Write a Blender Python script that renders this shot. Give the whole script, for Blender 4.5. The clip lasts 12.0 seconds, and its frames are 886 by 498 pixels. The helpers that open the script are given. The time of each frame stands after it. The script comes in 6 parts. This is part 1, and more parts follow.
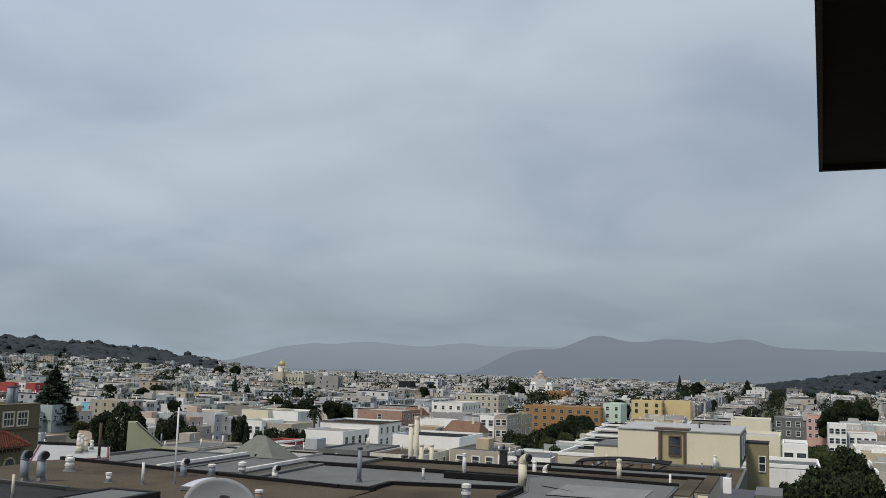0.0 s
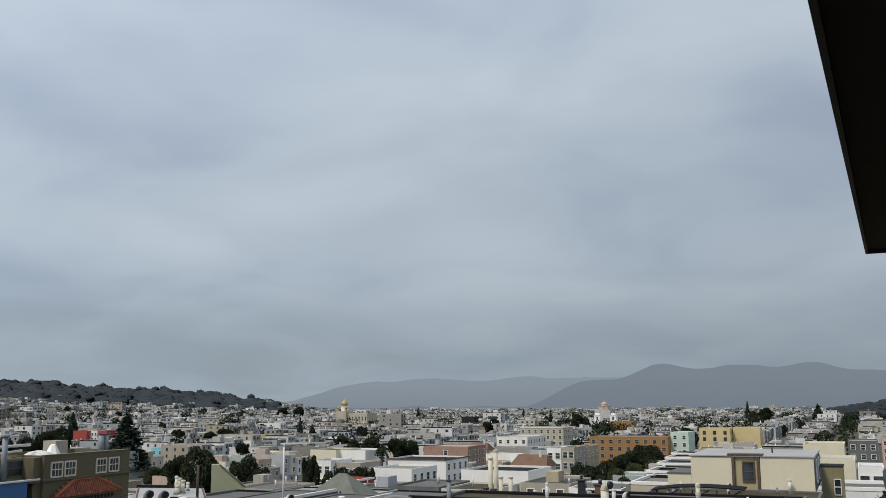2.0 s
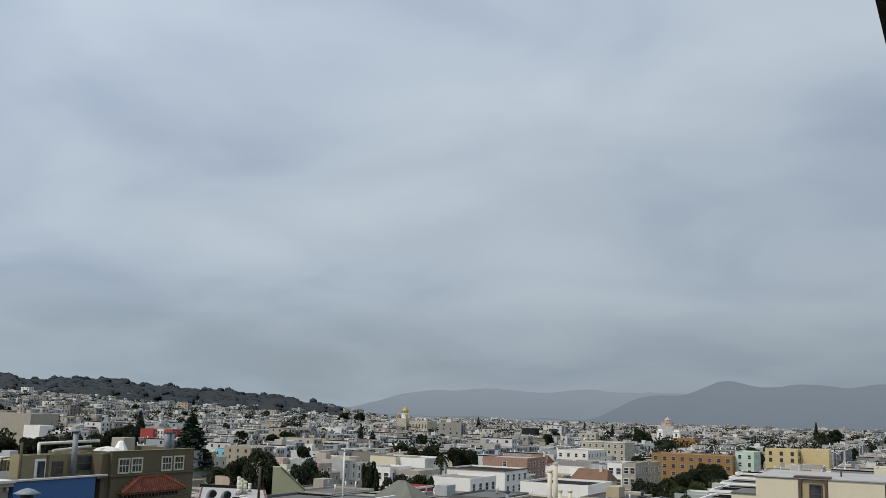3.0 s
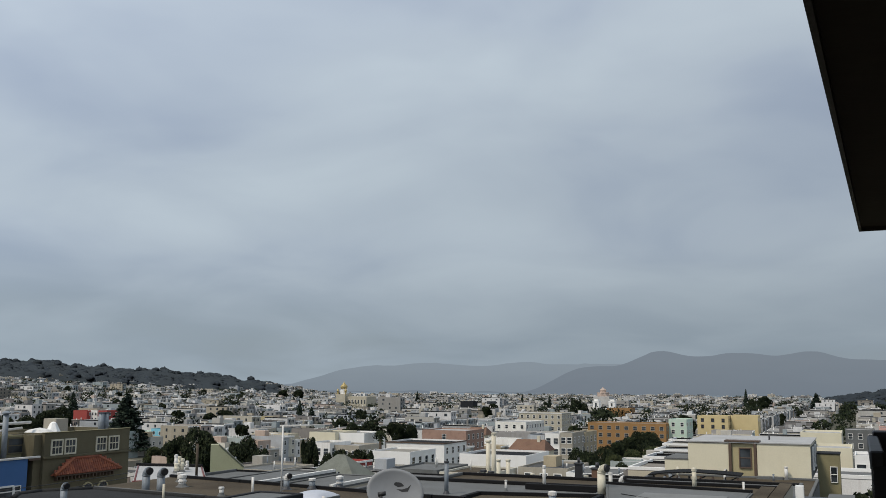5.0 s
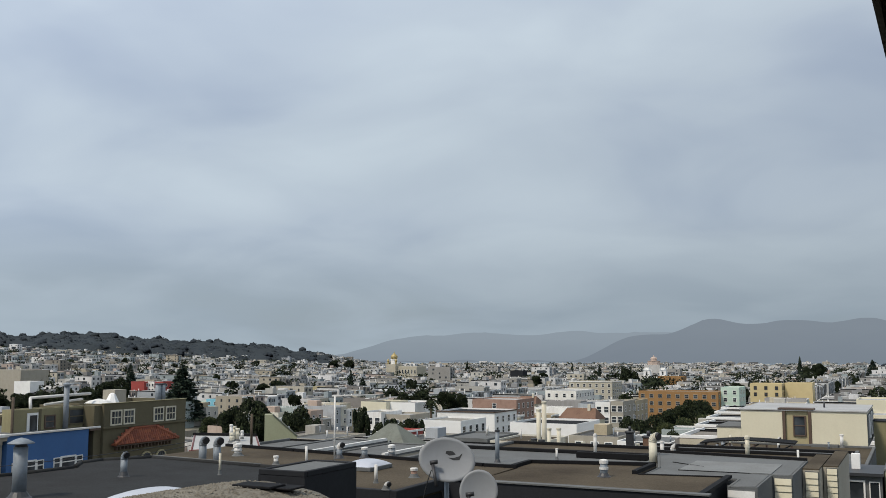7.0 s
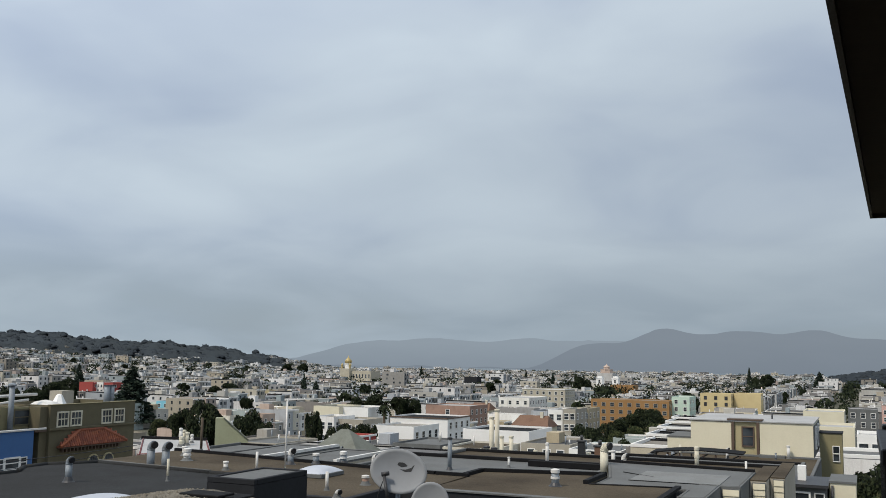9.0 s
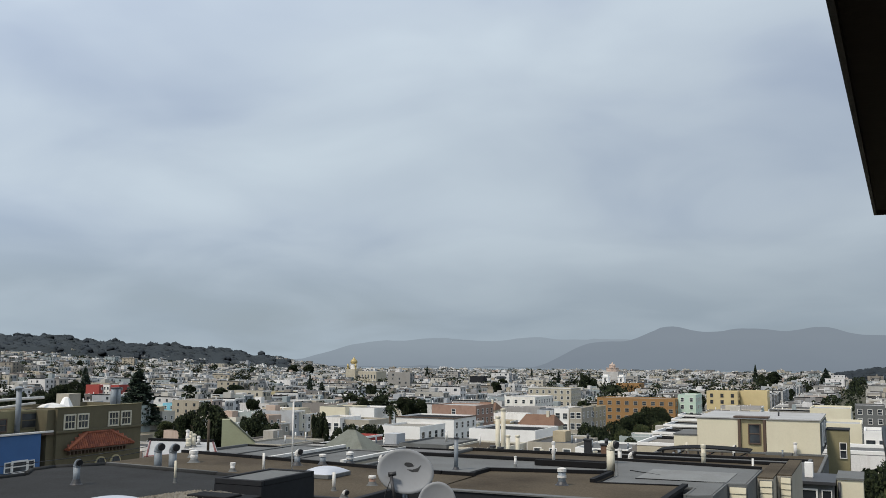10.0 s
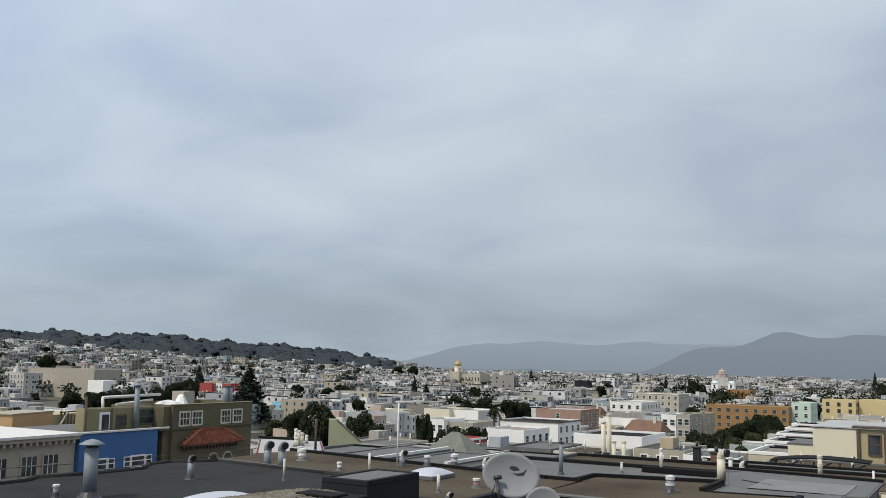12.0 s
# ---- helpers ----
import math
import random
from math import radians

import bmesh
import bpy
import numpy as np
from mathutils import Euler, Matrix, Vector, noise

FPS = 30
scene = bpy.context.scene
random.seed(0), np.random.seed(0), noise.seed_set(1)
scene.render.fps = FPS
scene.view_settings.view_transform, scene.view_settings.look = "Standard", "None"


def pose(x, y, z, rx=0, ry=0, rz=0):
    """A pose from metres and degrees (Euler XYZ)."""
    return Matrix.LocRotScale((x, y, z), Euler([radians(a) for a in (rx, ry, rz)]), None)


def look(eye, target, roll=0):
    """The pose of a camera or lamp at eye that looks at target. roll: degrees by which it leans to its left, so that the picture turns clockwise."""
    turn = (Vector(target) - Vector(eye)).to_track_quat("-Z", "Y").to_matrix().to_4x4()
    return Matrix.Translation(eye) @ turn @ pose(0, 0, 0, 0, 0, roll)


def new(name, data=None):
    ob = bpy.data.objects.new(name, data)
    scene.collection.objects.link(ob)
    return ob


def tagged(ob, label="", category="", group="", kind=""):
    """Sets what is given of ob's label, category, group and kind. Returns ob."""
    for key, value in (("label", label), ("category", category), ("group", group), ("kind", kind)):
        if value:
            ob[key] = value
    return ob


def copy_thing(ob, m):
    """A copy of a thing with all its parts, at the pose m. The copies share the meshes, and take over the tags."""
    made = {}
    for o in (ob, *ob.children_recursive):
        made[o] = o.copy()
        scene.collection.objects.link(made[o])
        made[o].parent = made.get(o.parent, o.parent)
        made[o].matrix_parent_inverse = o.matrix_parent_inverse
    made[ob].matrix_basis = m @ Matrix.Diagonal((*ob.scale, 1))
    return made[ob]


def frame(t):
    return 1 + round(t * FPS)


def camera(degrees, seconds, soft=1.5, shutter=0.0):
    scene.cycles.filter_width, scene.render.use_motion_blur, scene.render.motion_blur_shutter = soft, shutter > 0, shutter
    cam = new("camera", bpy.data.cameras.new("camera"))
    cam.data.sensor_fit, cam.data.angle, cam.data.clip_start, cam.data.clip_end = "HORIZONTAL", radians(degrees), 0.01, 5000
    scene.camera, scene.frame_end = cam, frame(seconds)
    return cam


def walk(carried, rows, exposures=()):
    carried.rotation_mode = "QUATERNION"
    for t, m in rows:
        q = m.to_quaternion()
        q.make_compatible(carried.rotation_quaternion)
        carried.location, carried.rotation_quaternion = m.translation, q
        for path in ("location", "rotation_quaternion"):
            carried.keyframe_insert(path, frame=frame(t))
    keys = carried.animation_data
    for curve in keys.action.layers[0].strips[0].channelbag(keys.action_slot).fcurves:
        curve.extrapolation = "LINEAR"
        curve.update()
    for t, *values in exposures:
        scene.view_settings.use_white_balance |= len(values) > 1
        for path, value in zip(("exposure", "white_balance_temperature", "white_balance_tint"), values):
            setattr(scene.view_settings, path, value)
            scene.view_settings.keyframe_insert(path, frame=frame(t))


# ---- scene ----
# ---------------------------------------------------------------- camera and walk
EYE = 16.0
PATH = [
    (0.000, -0.100, 2.500, 16.071, 19.900, 6.900, 1.600),
    (0.500, -0.060, 0.900, 16.071, 18.500, 7.250, 2.300),
    (0.800, -0.049, 0.100, 16.071, 17.480, 7.430, 1.250),
    (1.000, -0.049, 0.037, 16.071, 18.856, 7.803, 1.080),
    (1.500, -0.049, 0.031, 16.069, 20.501, 8.085, 0.779),
    (2.000, -0.043, 0.022, 16.072, 23.270, 8.927, -0.388),
    (2.500, -0.043, 0.009, 16.079, 25.831, 9.995, 1.057),
    (2.700, -0.036, -0.006, 16.085, 27.419, 9.591, 1.437),
    (4.300, 0.001, -0.039, 15.980, 23.855, 8.255, 2.141),
    (4.500, 0.003, -0.041, 15.977, 23.659, 8.185, 1.764),
    (5.000, 0.006, -0.035, 15.966, 23.339, 8.018, 0.344),
    (5.500, 0.023, -0.060, 15.971, 21.630, 6.806, 0.138),
    (6.000, 0.015, -0.066, 15.972, 22.917, 6.269, 0.302),
    (6.500, 0.006, -0.044, 15.968, 25.205, 6.226, -0.002),
    (7.000, -0.002, -0.035, 15.965, 26.230, 6.221, -0.063),
    (7.200, -0.014, -0.023, 15.968, 27.215, 6.144, -0.210),
    (8.800, -0.026, 0.011, 16.030, 25.442, 6.659, 0.615),
    (9.000, -0.022, 0.016, 16.032, 23.630, 6.559, 0.881),
    (9.500, -0.015, 0.001, 16.033, 21.599, 6.387, 0.795),
    (10.000, -0.013, -0.009, 16.035, 23.906, 6.542, 0.405),
    (10.500, -0.027, 0.025, 16.032, 25.584, 6.586, 0.644),
    (11.000, -0.057, 0.044, 16.031, 27.470, 6.683, 0.826),
    (11.500, -0.053, 0.029, 16.033, 28.992, 6.649, 1.203),
    (12.000, -0.065, 0.050, 16.030, 30.166, 6.631, 1.151),
]


def heading(yaw, pitch):
    a, b = radians(yaw), radians(pitch)
    return Vector((-math.sin(a) * math.cos(b), math.cos(a) * math.cos(b), math.sin(b)))


cam = camera(49.72, 12.0, soft=0.8)
walk(cam, [(t, look((x, y, z), Vector((x, y, z)) + heading(yaw, pitch), roll)) for t, x, y, z, yaw, pitch, roll in PATH],
     exposures=[(0.0, -0.11), (0.8, -0.11), (2.0, -0.10), (2.7, -0.10), (4.5, -0.12), (5.5, -0.15), (6.0, -0.12), (6.5, 0.0), (7.0, 0.04), (9.5, 0.07), (12.0, 0.11)])

# ---------------------------------------------------------------- world, sun


def node(nt, kind, ins=None, operation=""):
    n = nt.nodes.new(kind)
    if operation:
        n.operation = operation
    for k, v in (ins or {}).items():
        s = n.inputs[k]
        if isinstance(v, bpy.types.NodeSocket):
            nt.links.new(v, s)
        else:
            s.default_value = v
    return n


def ramp(nt, fac, stops, mode="LINEAR"):
    n = nt.nodes.new("ShaderNodeValToRGB")
    n.color_ramp.interpolation = mode
    el = n.color_ramp.elements
    while len(el) < len(stops):
        el.new(0.5)
    for e, (p, c) in zip(el, stops):
        e.position, e.color = p, (*c, 1) if len(c) == 3 else c
    nt.links.new(fac, n.inputs[0])
    return n.outputs[0]


def mixc(nt, fac, a, b, blend="MIX"):
    n = nt.nodes.new("ShaderNodeMix")
    n.data_type, n.blend_type = "RGBA", blend
    for i, v in ((0, fac), (6, a), (7, b)):
        if isinstance(v, bpy.types.NodeSocket):
            nt.links.new(v, n.inputs[i])
        else:
            n.inputs[i].default_value = (*v, 1) if isinstance(v, tuple) and len(v) == 3 else v
    return n.outputs[2]


world = bpy.data.worlds.new("overcast_sky")
scene.world = world
world.use_nodes = True
wt = world.node_tree
wt.nodes.clear()
wc = node(wt, "ShaderNodeTexCoord").outputs["Generated"]
sep = node(wt, "ShaderNodeSeparateXYZ", {0: wc})
# cloud deck: directions projected on a flat layer overhead
lift = node(wt, "ShaderNodeMath", {0: sep.outputs[2], 1: 0.24}, operation="ADD").outputs[0]
lift = node(wt, "ShaderNodeMath", {0: lift, 1: 0.05}, operation="MAXIMUM").outputs[0]
deck = node(wt, "ShaderNodeVectorMath", {0: wc, 1: node(wt, "ShaderNodeCombineXYZ", {0: lift, 1: lift, 2: 1.0}).outputs[0]}, operation="DIVIDE").outputs[0]
deck = node(wt, "ShaderNodeMapping", {0: deck, 1: (3.1, 1.7, 0.0), 3: (1.0, 1.0, 0.0)}).outputs[0]
big = node(wt, "ShaderNodeTexNoise", {"Vector": deck, "Scale": 0.62, "Detail": 2.0, "Roughness": 0.4, "Distortion": 0.3}).outputs[0]
fine = node(wt, "ShaderNodeTexNoise", {"Vector": deck, "Scale": 1.7, "Detail": 4.0, "Roughness": 0.45, "Distortion": 0.4}).outputs[0]
wisps = node(wt, "ShaderNodeMath", {0: fine, 1: 0.42, 2: 0.0}, operation="MULTIPLY_ADD").outputs[0]
both = node(wt, "ShaderNodeMath", {0: big, 1: 0.58, 2: wisps}, operation="MULTIPLY_ADD").outputs[0]
clouds = ramp(wt, both, [(0.36, (0.402, 0.48, 0.63)), (0.44, (0.452, 0.53, 0.652)), (0.52, (0.512, 0.592, 0.685)), (0.60, (0.582, 0.668, 0.748)), (0.7, (0.622, 0.705, 0.78))])
# darker and greyer towards the horizon
low = ramp(wt, sep.outputs[2], [(0.0, (0.0, 0.0, 0.0)), (0.03, (0.05, 0.05, 0.05)), (0.16, (0.62, 0.62, 0.62)), (0.42, (1, 1, 1))], "EASE")
murk = ramp(wt, fine, [(0.35, (0.282, 0.345, 0.402)), (0.65, (0.334, 0.400, 0.457))])
sky_col = mixc(wt, low, murk, clouds)
sky = node(wt, "ShaderNodeTexSky")
sky.sky_type, sky.sun_disc, sky.sun_elevation, sky.sun_rotation = "NISHITA", False, radians(55), radians(207)
thin = ramp(wt, both, [(0.36, (0.2, 0.2, 0.2)), (0.50, (0.0, 0.0, 0.0))])
glow = node(wt, "ShaderNodeVectorMath", {0: sky.outputs[0], 3: 0.06}, operation="SCALE").outputs[0]
veil = node(wt, "ShaderNodeVectorMath", {0: wc, 1: (-0.45, -0.89, 0.0)}, operation="DOT_PRODUCT").outputs["Value"]
veil = node(wt, "ShaderNodeMath", {0: veil, 1: 0.30, 2: 1.20}, operation="MULTIPLY_ADD").outputs[0]
bg = node(wt, "ShaderNodeBackground", {"Color": mixc(wt, thin, sky_col, glow), "Strength": veil})
node(wt, "ShaderNodeOutputWorld", {"Surface": bg.outputs[0]})

sun_data = bpy.data.lights.new("sun", "SUN")
sun_data.energy, sun_data.angle, sun_data.color = 2.75, radians(9), (1.0, 0.905, 0.77)
sun = new("sun", sun_data)
sun.matrix_world = look((-30, -60, 95), (0, 0, 0))

# ---------------------------------------------------------------- materials


def surface(name, base, rough=0.85, metal=0.0, spread=0.12, scale=0.35, grain=8.0, bump=0.25, palette=None, by="object", streak=0.0, stain=(0.55, 0.5, 0.45)):
    """A painted or mineral surface: stains and grain at two scales, optional palette by object or by island."""
    m = bpy.data.materials.new(name)
    m.use_nodes = True
    nt = m.node_tree
    b = nt.nodes["Principled BSDF"]
    b.inputs["Roughness"].default_value, b.inputs["Metallic"].default_value = rough, metal
    pos = node(nt, "ShaderNodeNewGeometry")
    if palette:
        key = pos.outputs["Random Per Island"] if by == "island" else node(nt, "ShaderNodeObjectInfo").outputs["Random"]
        n = len(palette)
        col = ramp(nt, key, [(i / n, c) for i, c in enumerate(palette)], "CONSTANT")
    else:
        col = node(nt, "ShaderNodeRGB").outputs[0]
        col.default_value = (*base, 1)
    p = pos.outputs["Position"]
    blot = node(nt, "ShaderNodeTexNoise", {"Vector": p, "Scale": scale, "Detail": 4.0, "Roughness": 0.6}).outputs[0]
    fleck = node(nt, "ShaderNodeTexNoise", {"Vector": p, "Scale": grain, "Detail": 3.0, "Roughness": 0.7}).outputs[0]
    dirty = mixc(nt, 1.0, col, stain, "MULTIPLY")
    f1 = ramp(nt, blot, [(0.42, (0, 0, 0)), (0.72, (spread * 3.2,) * 3)])
    col = mixc(nt, f1, col, dirty)
    f2 = ramp(nt, fleck, [(0.3, (1 - spread,) * 3), (0.7, (1 + spread * 0.5,) * 3)])
    col = mixc(nt, 1.0, col, f2, "MULTIPLY")
    if streak:
        run = node(nt, "ShaderNodeMapping", {0: p, 3: (2.2, 2.2, 0.12)}).outputs[0]
        runs = node(nt, "ShaderNodeTexNoise", {"Vector": run, "Scale": 1.0, "Detail": 3.0}).outputs[0]
        col = mixc(nt, ramp(nt, runs, [(0.5, (0, 0, 0)), (0.75, (streak,) * 3)]), col, dirty)
    nt.links.new(col, b.inputs["Base Color"])
    if bump:
        bn = node(nt, "ShaderNodeBump", {"Height": fleck, "Strength": bump, "Distance": 0.02})
        nt.links.new(bn.outputs[0], b.inputs["Normal"])
    return m


WHITES = [(0.74, 0.73, 0.69), (0.48, 0.46, 0.41), (0.82, 0.81, 0.78), (0.36, 0.34, 0.30), (0.52, 0.47, 0.36), (0.32, 0.31, 0.30), (0.62, 0.59, 0.50), (0.42, 0.44, 0.46),
          (0.80, 0.78, 0.72), (0.27, 0.24, 0.19), (0.50, 0.39, 0.32), (0.34, 0.39, 0.38), (0.78, 0.77, 0.75), (0.44, 0.37, 0.25), (0.20, 0.185, 0.17), (0.50, 0.49, 0.47)]
ROOFS = [(0.22, 0.21, 0.19), (0.13, 0.13, 0.13), (0.32, 0.31, 0.29), (0.50, 0.49, 0.47), (0.06, 0.06, 0.06), (0.20, 0.18, 0.15), (0.38, 0.38, 0.37), (0.25, 0.235, 0.20)]
M = {}
M["stucco"] = surface("painted_stucco", None, palette=WHITES, streak=0.35, scale=0.25)
FAR_WALLS = [(0.60, 0.60, 0.59), (0.38, 0.37, 0.34), (0.68, 0.68, 0.67), (0.29, 0.28, 0.26), (0.42, 0.39, 0.32), (0.27, 0.27, 0.27), (0.50, 0.48, 0.43), (0.35, 0.37, 0.39),
             (0.45, 0.45, 0.44), (0.22, 0.20, 0.17), (0.40, 0.33, 0.29), (0.28, 0.32, 0.33), (0.62, 0.61, 0.60), (0.36, 0.32, 0.25), (0.17, 0.165, 0.16), (0.42, 0.42, 0.41)]
M["stucco_far"] = surface("painted_stucco_far", None, palette=FAR_WALLS, by="island", streak=0.3, scale=0.1, grain=1.5, bump=0)
M["flat_roof"] = surface("tar_and_gravel_roof", None, palette=ROOFS, scale=0.3, spread=0.16)
M["flat_roof_far"] = surface("tar_and_gravel_roof_far", None, palette=ROOFS, by="island", scale=0.1, grain=1.0, bump=0)
M["trim"] = surface("white_window_trim", (0.80, 0.79, 0.76), rough=0.6, spread=0.06)
M["asphalt"] = surface("asphalt", (0.055, 0.055, 0.056), rough=0.9, spread=0.2, scale=0.2)
M["earth"] = surface("garden_earth", (0.09, 0.085, 0.06), rough=0.95, spread=0.3, scale=0.05, stain=(0.5, 0.62, 0.4))
M["water"] = surface("bay_water", (0.10, 0.13, 0.15), rough=0.25, spread=0.05, scale=0.01, grain=0.1, bump=0)
M["tan_roof"] = surface("tan_gravel_roof", (0.088, 0.071, 0.049), rough=0.95, spread=0.30, scale=0.28, grain=14, bump=0.5, stain=(0.45, 0.42, 0.40))
M["grey_roof"] = surface("grey_felt_roof", (0.033, 0.0345, 0.0355), rough=0.95, spread=0.28, scale=0.5, grain=20, bump=0.3)
M["pale_roof"] = surface("pale_grey_membrane_roof", (0.140, 0.145, 0.144), rough=0.8, spread=0.14, scale=0.4, grain=10)
M["black_tar"] = surface("black_tar_edge", (0.010, 0.010, 0.011), rough=0.8, spread=0.15)
M["dark_box"] = surface("dark_grey_painted_wall", (0.024, 0.0255, 0.029), rough=0.8, spread=0.10)
M["gravel"] = surface("loose_gravel", (0.21, 0.19, 0.15), rough=0.95, spread=0.3, scale=2.0, grain=30, bump=1.0)
M["galv"] = surface("galvanised_steel", (0.22, 0.25, 0.28), rough=0.62, metal=0.15, spread=0.14, scale=3)
M["dish_grey"] = surface("grey_enamel", (0.27, 0.285, 0.305), rough=0.6, spread=0.05, scale=3, bump=0.05)
M["dark_metal"] = surface("dark_metal", (0.035, 0.036, 0.04), rough=0.5, spread=0.1)
M["cream_pipe"] = surface("cream_painted_pipe", (0.62, 0.58, 0.46), rough=0.6, spread=0.12, scale=2, streak=0.4)
M["white_pipe"] = surface("white_painted_pipe", (0.68, 0.67, 0.64), rough=0.6, spread=0.12, scale=2, streak=0.3)
M["cream"] = surface("cream_stucco", (0.66, 0.61, 0.46), spread=0.04, scale=0.4, streak=0.05)
M["cream_dark"] = surface("ochre_stucco", (0.40, 0.345, 0.20), spread=0.08, scale=0.5)
M["light_grey_sheet"] = surface("light_grey_roofing_sheet", (0.185, 0.19, 0.185), rough=0.8, spread=0.14, scale=0.8)
M["light_roof"] = surface("light_grey_membrane_roof", (0.38, 0.38, 0.375), rough=0.8, spread=0.12, scale=0.4)
M["brown_shingle"] = surface("brown_shingle", (0.17, 0.095, 0.06), spread=0.16, scale=0.6, grain=5)
M["pink_stone"] = surface("pinkish_stone", (0.46, 0.36, 0.30), spread=0.10)
M["brown_trim"] = surface("brown_painted_wood", (0.10, 0.065, 0.045), rough=0.6)
M["olive"] = surface("olive_stucco", (0.115, 0.100, 0.058), spread=0.10, scale=0.5, streak=0.25)
M["olive_light"] = surface("light_olive_stucco", (0.25, 0.225, 0.125), spread=0.10, scale=0.5, streak=0.2)
M["blue"] = surface("blue_painted_stucco", (0.045, 0.125, 0.30), rough=0.75, spread=0.07, scale=0.5)
M["beige"] = surface("beige_stucco", (0.36, 0.33, 0.27), spread=0.08, scale=0.5, streak=0.2)
M["clay"] = surface("red_clay_tile", (0.34, 0.085, 0.045), rough=0.75, spread=0.2, scale=1.5, palette=[(0.27, 0.075, 0.035), (0.33, 0.10, 0.045), (0.21, 0.06, 0.032), (0.29, 0.088, 0.045)])
M["orange"] = surface("orange_stucco", (0.30, 0.165, 0.062), spread=0.08, scale=0.3, streak=0.2)
M["mint"] = surface("mint_green_stucco", (0.50, 0.62, 0.52), spread=0.06, scale=0.3)
M["yellow"] = surface("yellow_stucco", (0.58, 0.47, 0.25), spread=0.06, scale=0.3)
M["cyan"] = surface("cyan_painted_wood", (0.20, 0.50, 0.62), spread=0.06)
M["red"] = surface("red_stucco", (0.32, 0.055, 0.045), spread=0.08)
M["brick"] = surface("brown_brick_wall", (0.33, 0.21, 0.16), spread=0.15, scale=0.5)
M["dull_red"] = surface("dull_red_paint", (0.15, 0.048, 0.045), rough=0.7, spread=0.1, scale=1.0)
M["pink"] = surface("pink_stucco", (0.58, 0.36, 0.31), spread=0.08)
M["stone"] = surface("pale_church_stone", (0.45, 0.41, 0.32), spread=0.10)
M["gold"] = surface("gilded_metal", (0.40, 0.31, 0.13), rough=0.55, metal=0.25, spread=0.08)
M["orange_pale"] = surface("pale_orange_stucco", (0.55, 0.34, 0.17), spread=0.08)
M["shingle"] = surface("grey_green_shingle", (0.15, 0.16, 0.135), spread=0.14, scale=0.8, grain=6)
M["gable_green"] = surface("pale_green_stucco", (0.33, 0.34, 0.22), spread=0.08)
M["brown_stucco"] = surface("brown_stucco_column", (0.25, 0.19, 0.105), spread=0.06, scale=1.5, streak=0.15, grain=30)
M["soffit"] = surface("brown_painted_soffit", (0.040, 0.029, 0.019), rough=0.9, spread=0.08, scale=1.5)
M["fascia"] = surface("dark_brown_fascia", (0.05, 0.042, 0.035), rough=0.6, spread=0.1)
M["iron"] = surface("black_painted_iron", (0.018, 0.018, 0.02), rough=0.5, spread=0.1)
M["deck"] = surface("deck_tile", (0.22, 0.19, 0.16), spread=0.1, scale=1.0)
M["bark"] = surface("bark", (0.09, 0.07, 0.05), rough=0.95, spread=0.25, scale=3)
M["leaf"] = surface("dark_leaves", None, rough=0.75, palette=[(0.016, 0.023, 0.012), (0.024, 0.034, 0.015), (0.011, 0.017, 0.010), (0.032, 0.041, 0.019)], by="island", spread=0.2, bump=0)
M["leaf_light"] = surface("garden_leaves", None, rough=0.75, palette=[(0.032, 0.044, 0.018), (0.048, 0.06, 0.024), (0.022, 0.032, 0.015), (0.06, 0.066, 0.03)], by="island", spread=0.2, bump=0)
M["needle"] = surface("conifer_needles", None, rough=0.8, palette=[(0.026, 0.038, 0.028), (0.036, 0.050, 0.034), (0.019, 0.030, 0.022)], by="island", spread=0.2, bump=0)
# distance haze is mixed into these blue-grey leaf colours
M["wood_far"] = surface("haze_tinted_woodland", None, rough=0.95, palette=[(0.033, 0.041, 0.050), (0.035, 0.043, 0.051), (0.032, 0.040, 0.049), (0.036, 0.044, 0.050)], by="island", spread=0.10, scale=0.02, grain=0.3, bump=0)


def soften_leaves(m, up):
    """Leaf clumps scatter light: their shading leans towards the sky."""
    nt = m.node_tree
    g = node(nt, "ShaderNodeNewGeometry").outputs["Normal"]
    k = node(nt, "ShaderNodeVectorMath", {0: g, 3: 1 - up}, operation="SCALE").outputs[0]
    k = node(nt, "ShaderNodeVectorMath", {0: k, 1: (-0.25 * up, -0.45 * up, up)}, operation="ADD").outputs[0]
    k = node(nt, "ShaderNodeVectorMath", {0: k}, operation="NORMALIZE").outputs[0]
    nt.links.new(k, nt.nodes["Principled BSDF"].inputs["Normal"])
    nt.nodes["Principled BSDF"].inputs["Specular IOR Level"].default_value = 0.08


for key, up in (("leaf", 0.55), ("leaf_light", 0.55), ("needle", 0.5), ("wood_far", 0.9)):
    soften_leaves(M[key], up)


# tar, felt and weathered dark paint are nearly without gloss
for key in ("black_tar", "dark_box", "grey_roof", "tan_roof", "pale_roof"):
    M[key].node_tree.nodes["Principled BSDF"].inputs["Specular IOR Level"].default_value = 0.15


def glass_mat(name, tint, rough):
    m = bpy.data.materials.new(name)
    m.use_nodes = True
    nt = m.node_tree
    b = nt.nodes["Principled BSDF"]
    b.inputs["Roughness"].default_value = rough
    b.inputs["Specular IOR Level"].default_value = 0.4
    g = node(nt, "ShaderNodeNewGeometry")
    n = node(nt, "ShaderNodeTexNoise", {"Vector": g.outputs["Position"], "Scale": 0.9, "Detail": 2.0}).outputs[0]
    c = ramp(nt, n, [(0.4, tint), (0.65, tuple(v * 2.6 + 0.01 for v in tint))])
    nt.links.new(c, b.inputs["Base Color"])
    return m


M["pane"] = glass_mat("dark_window_glass", (0.022, 0.026, 0.03), 0.12)


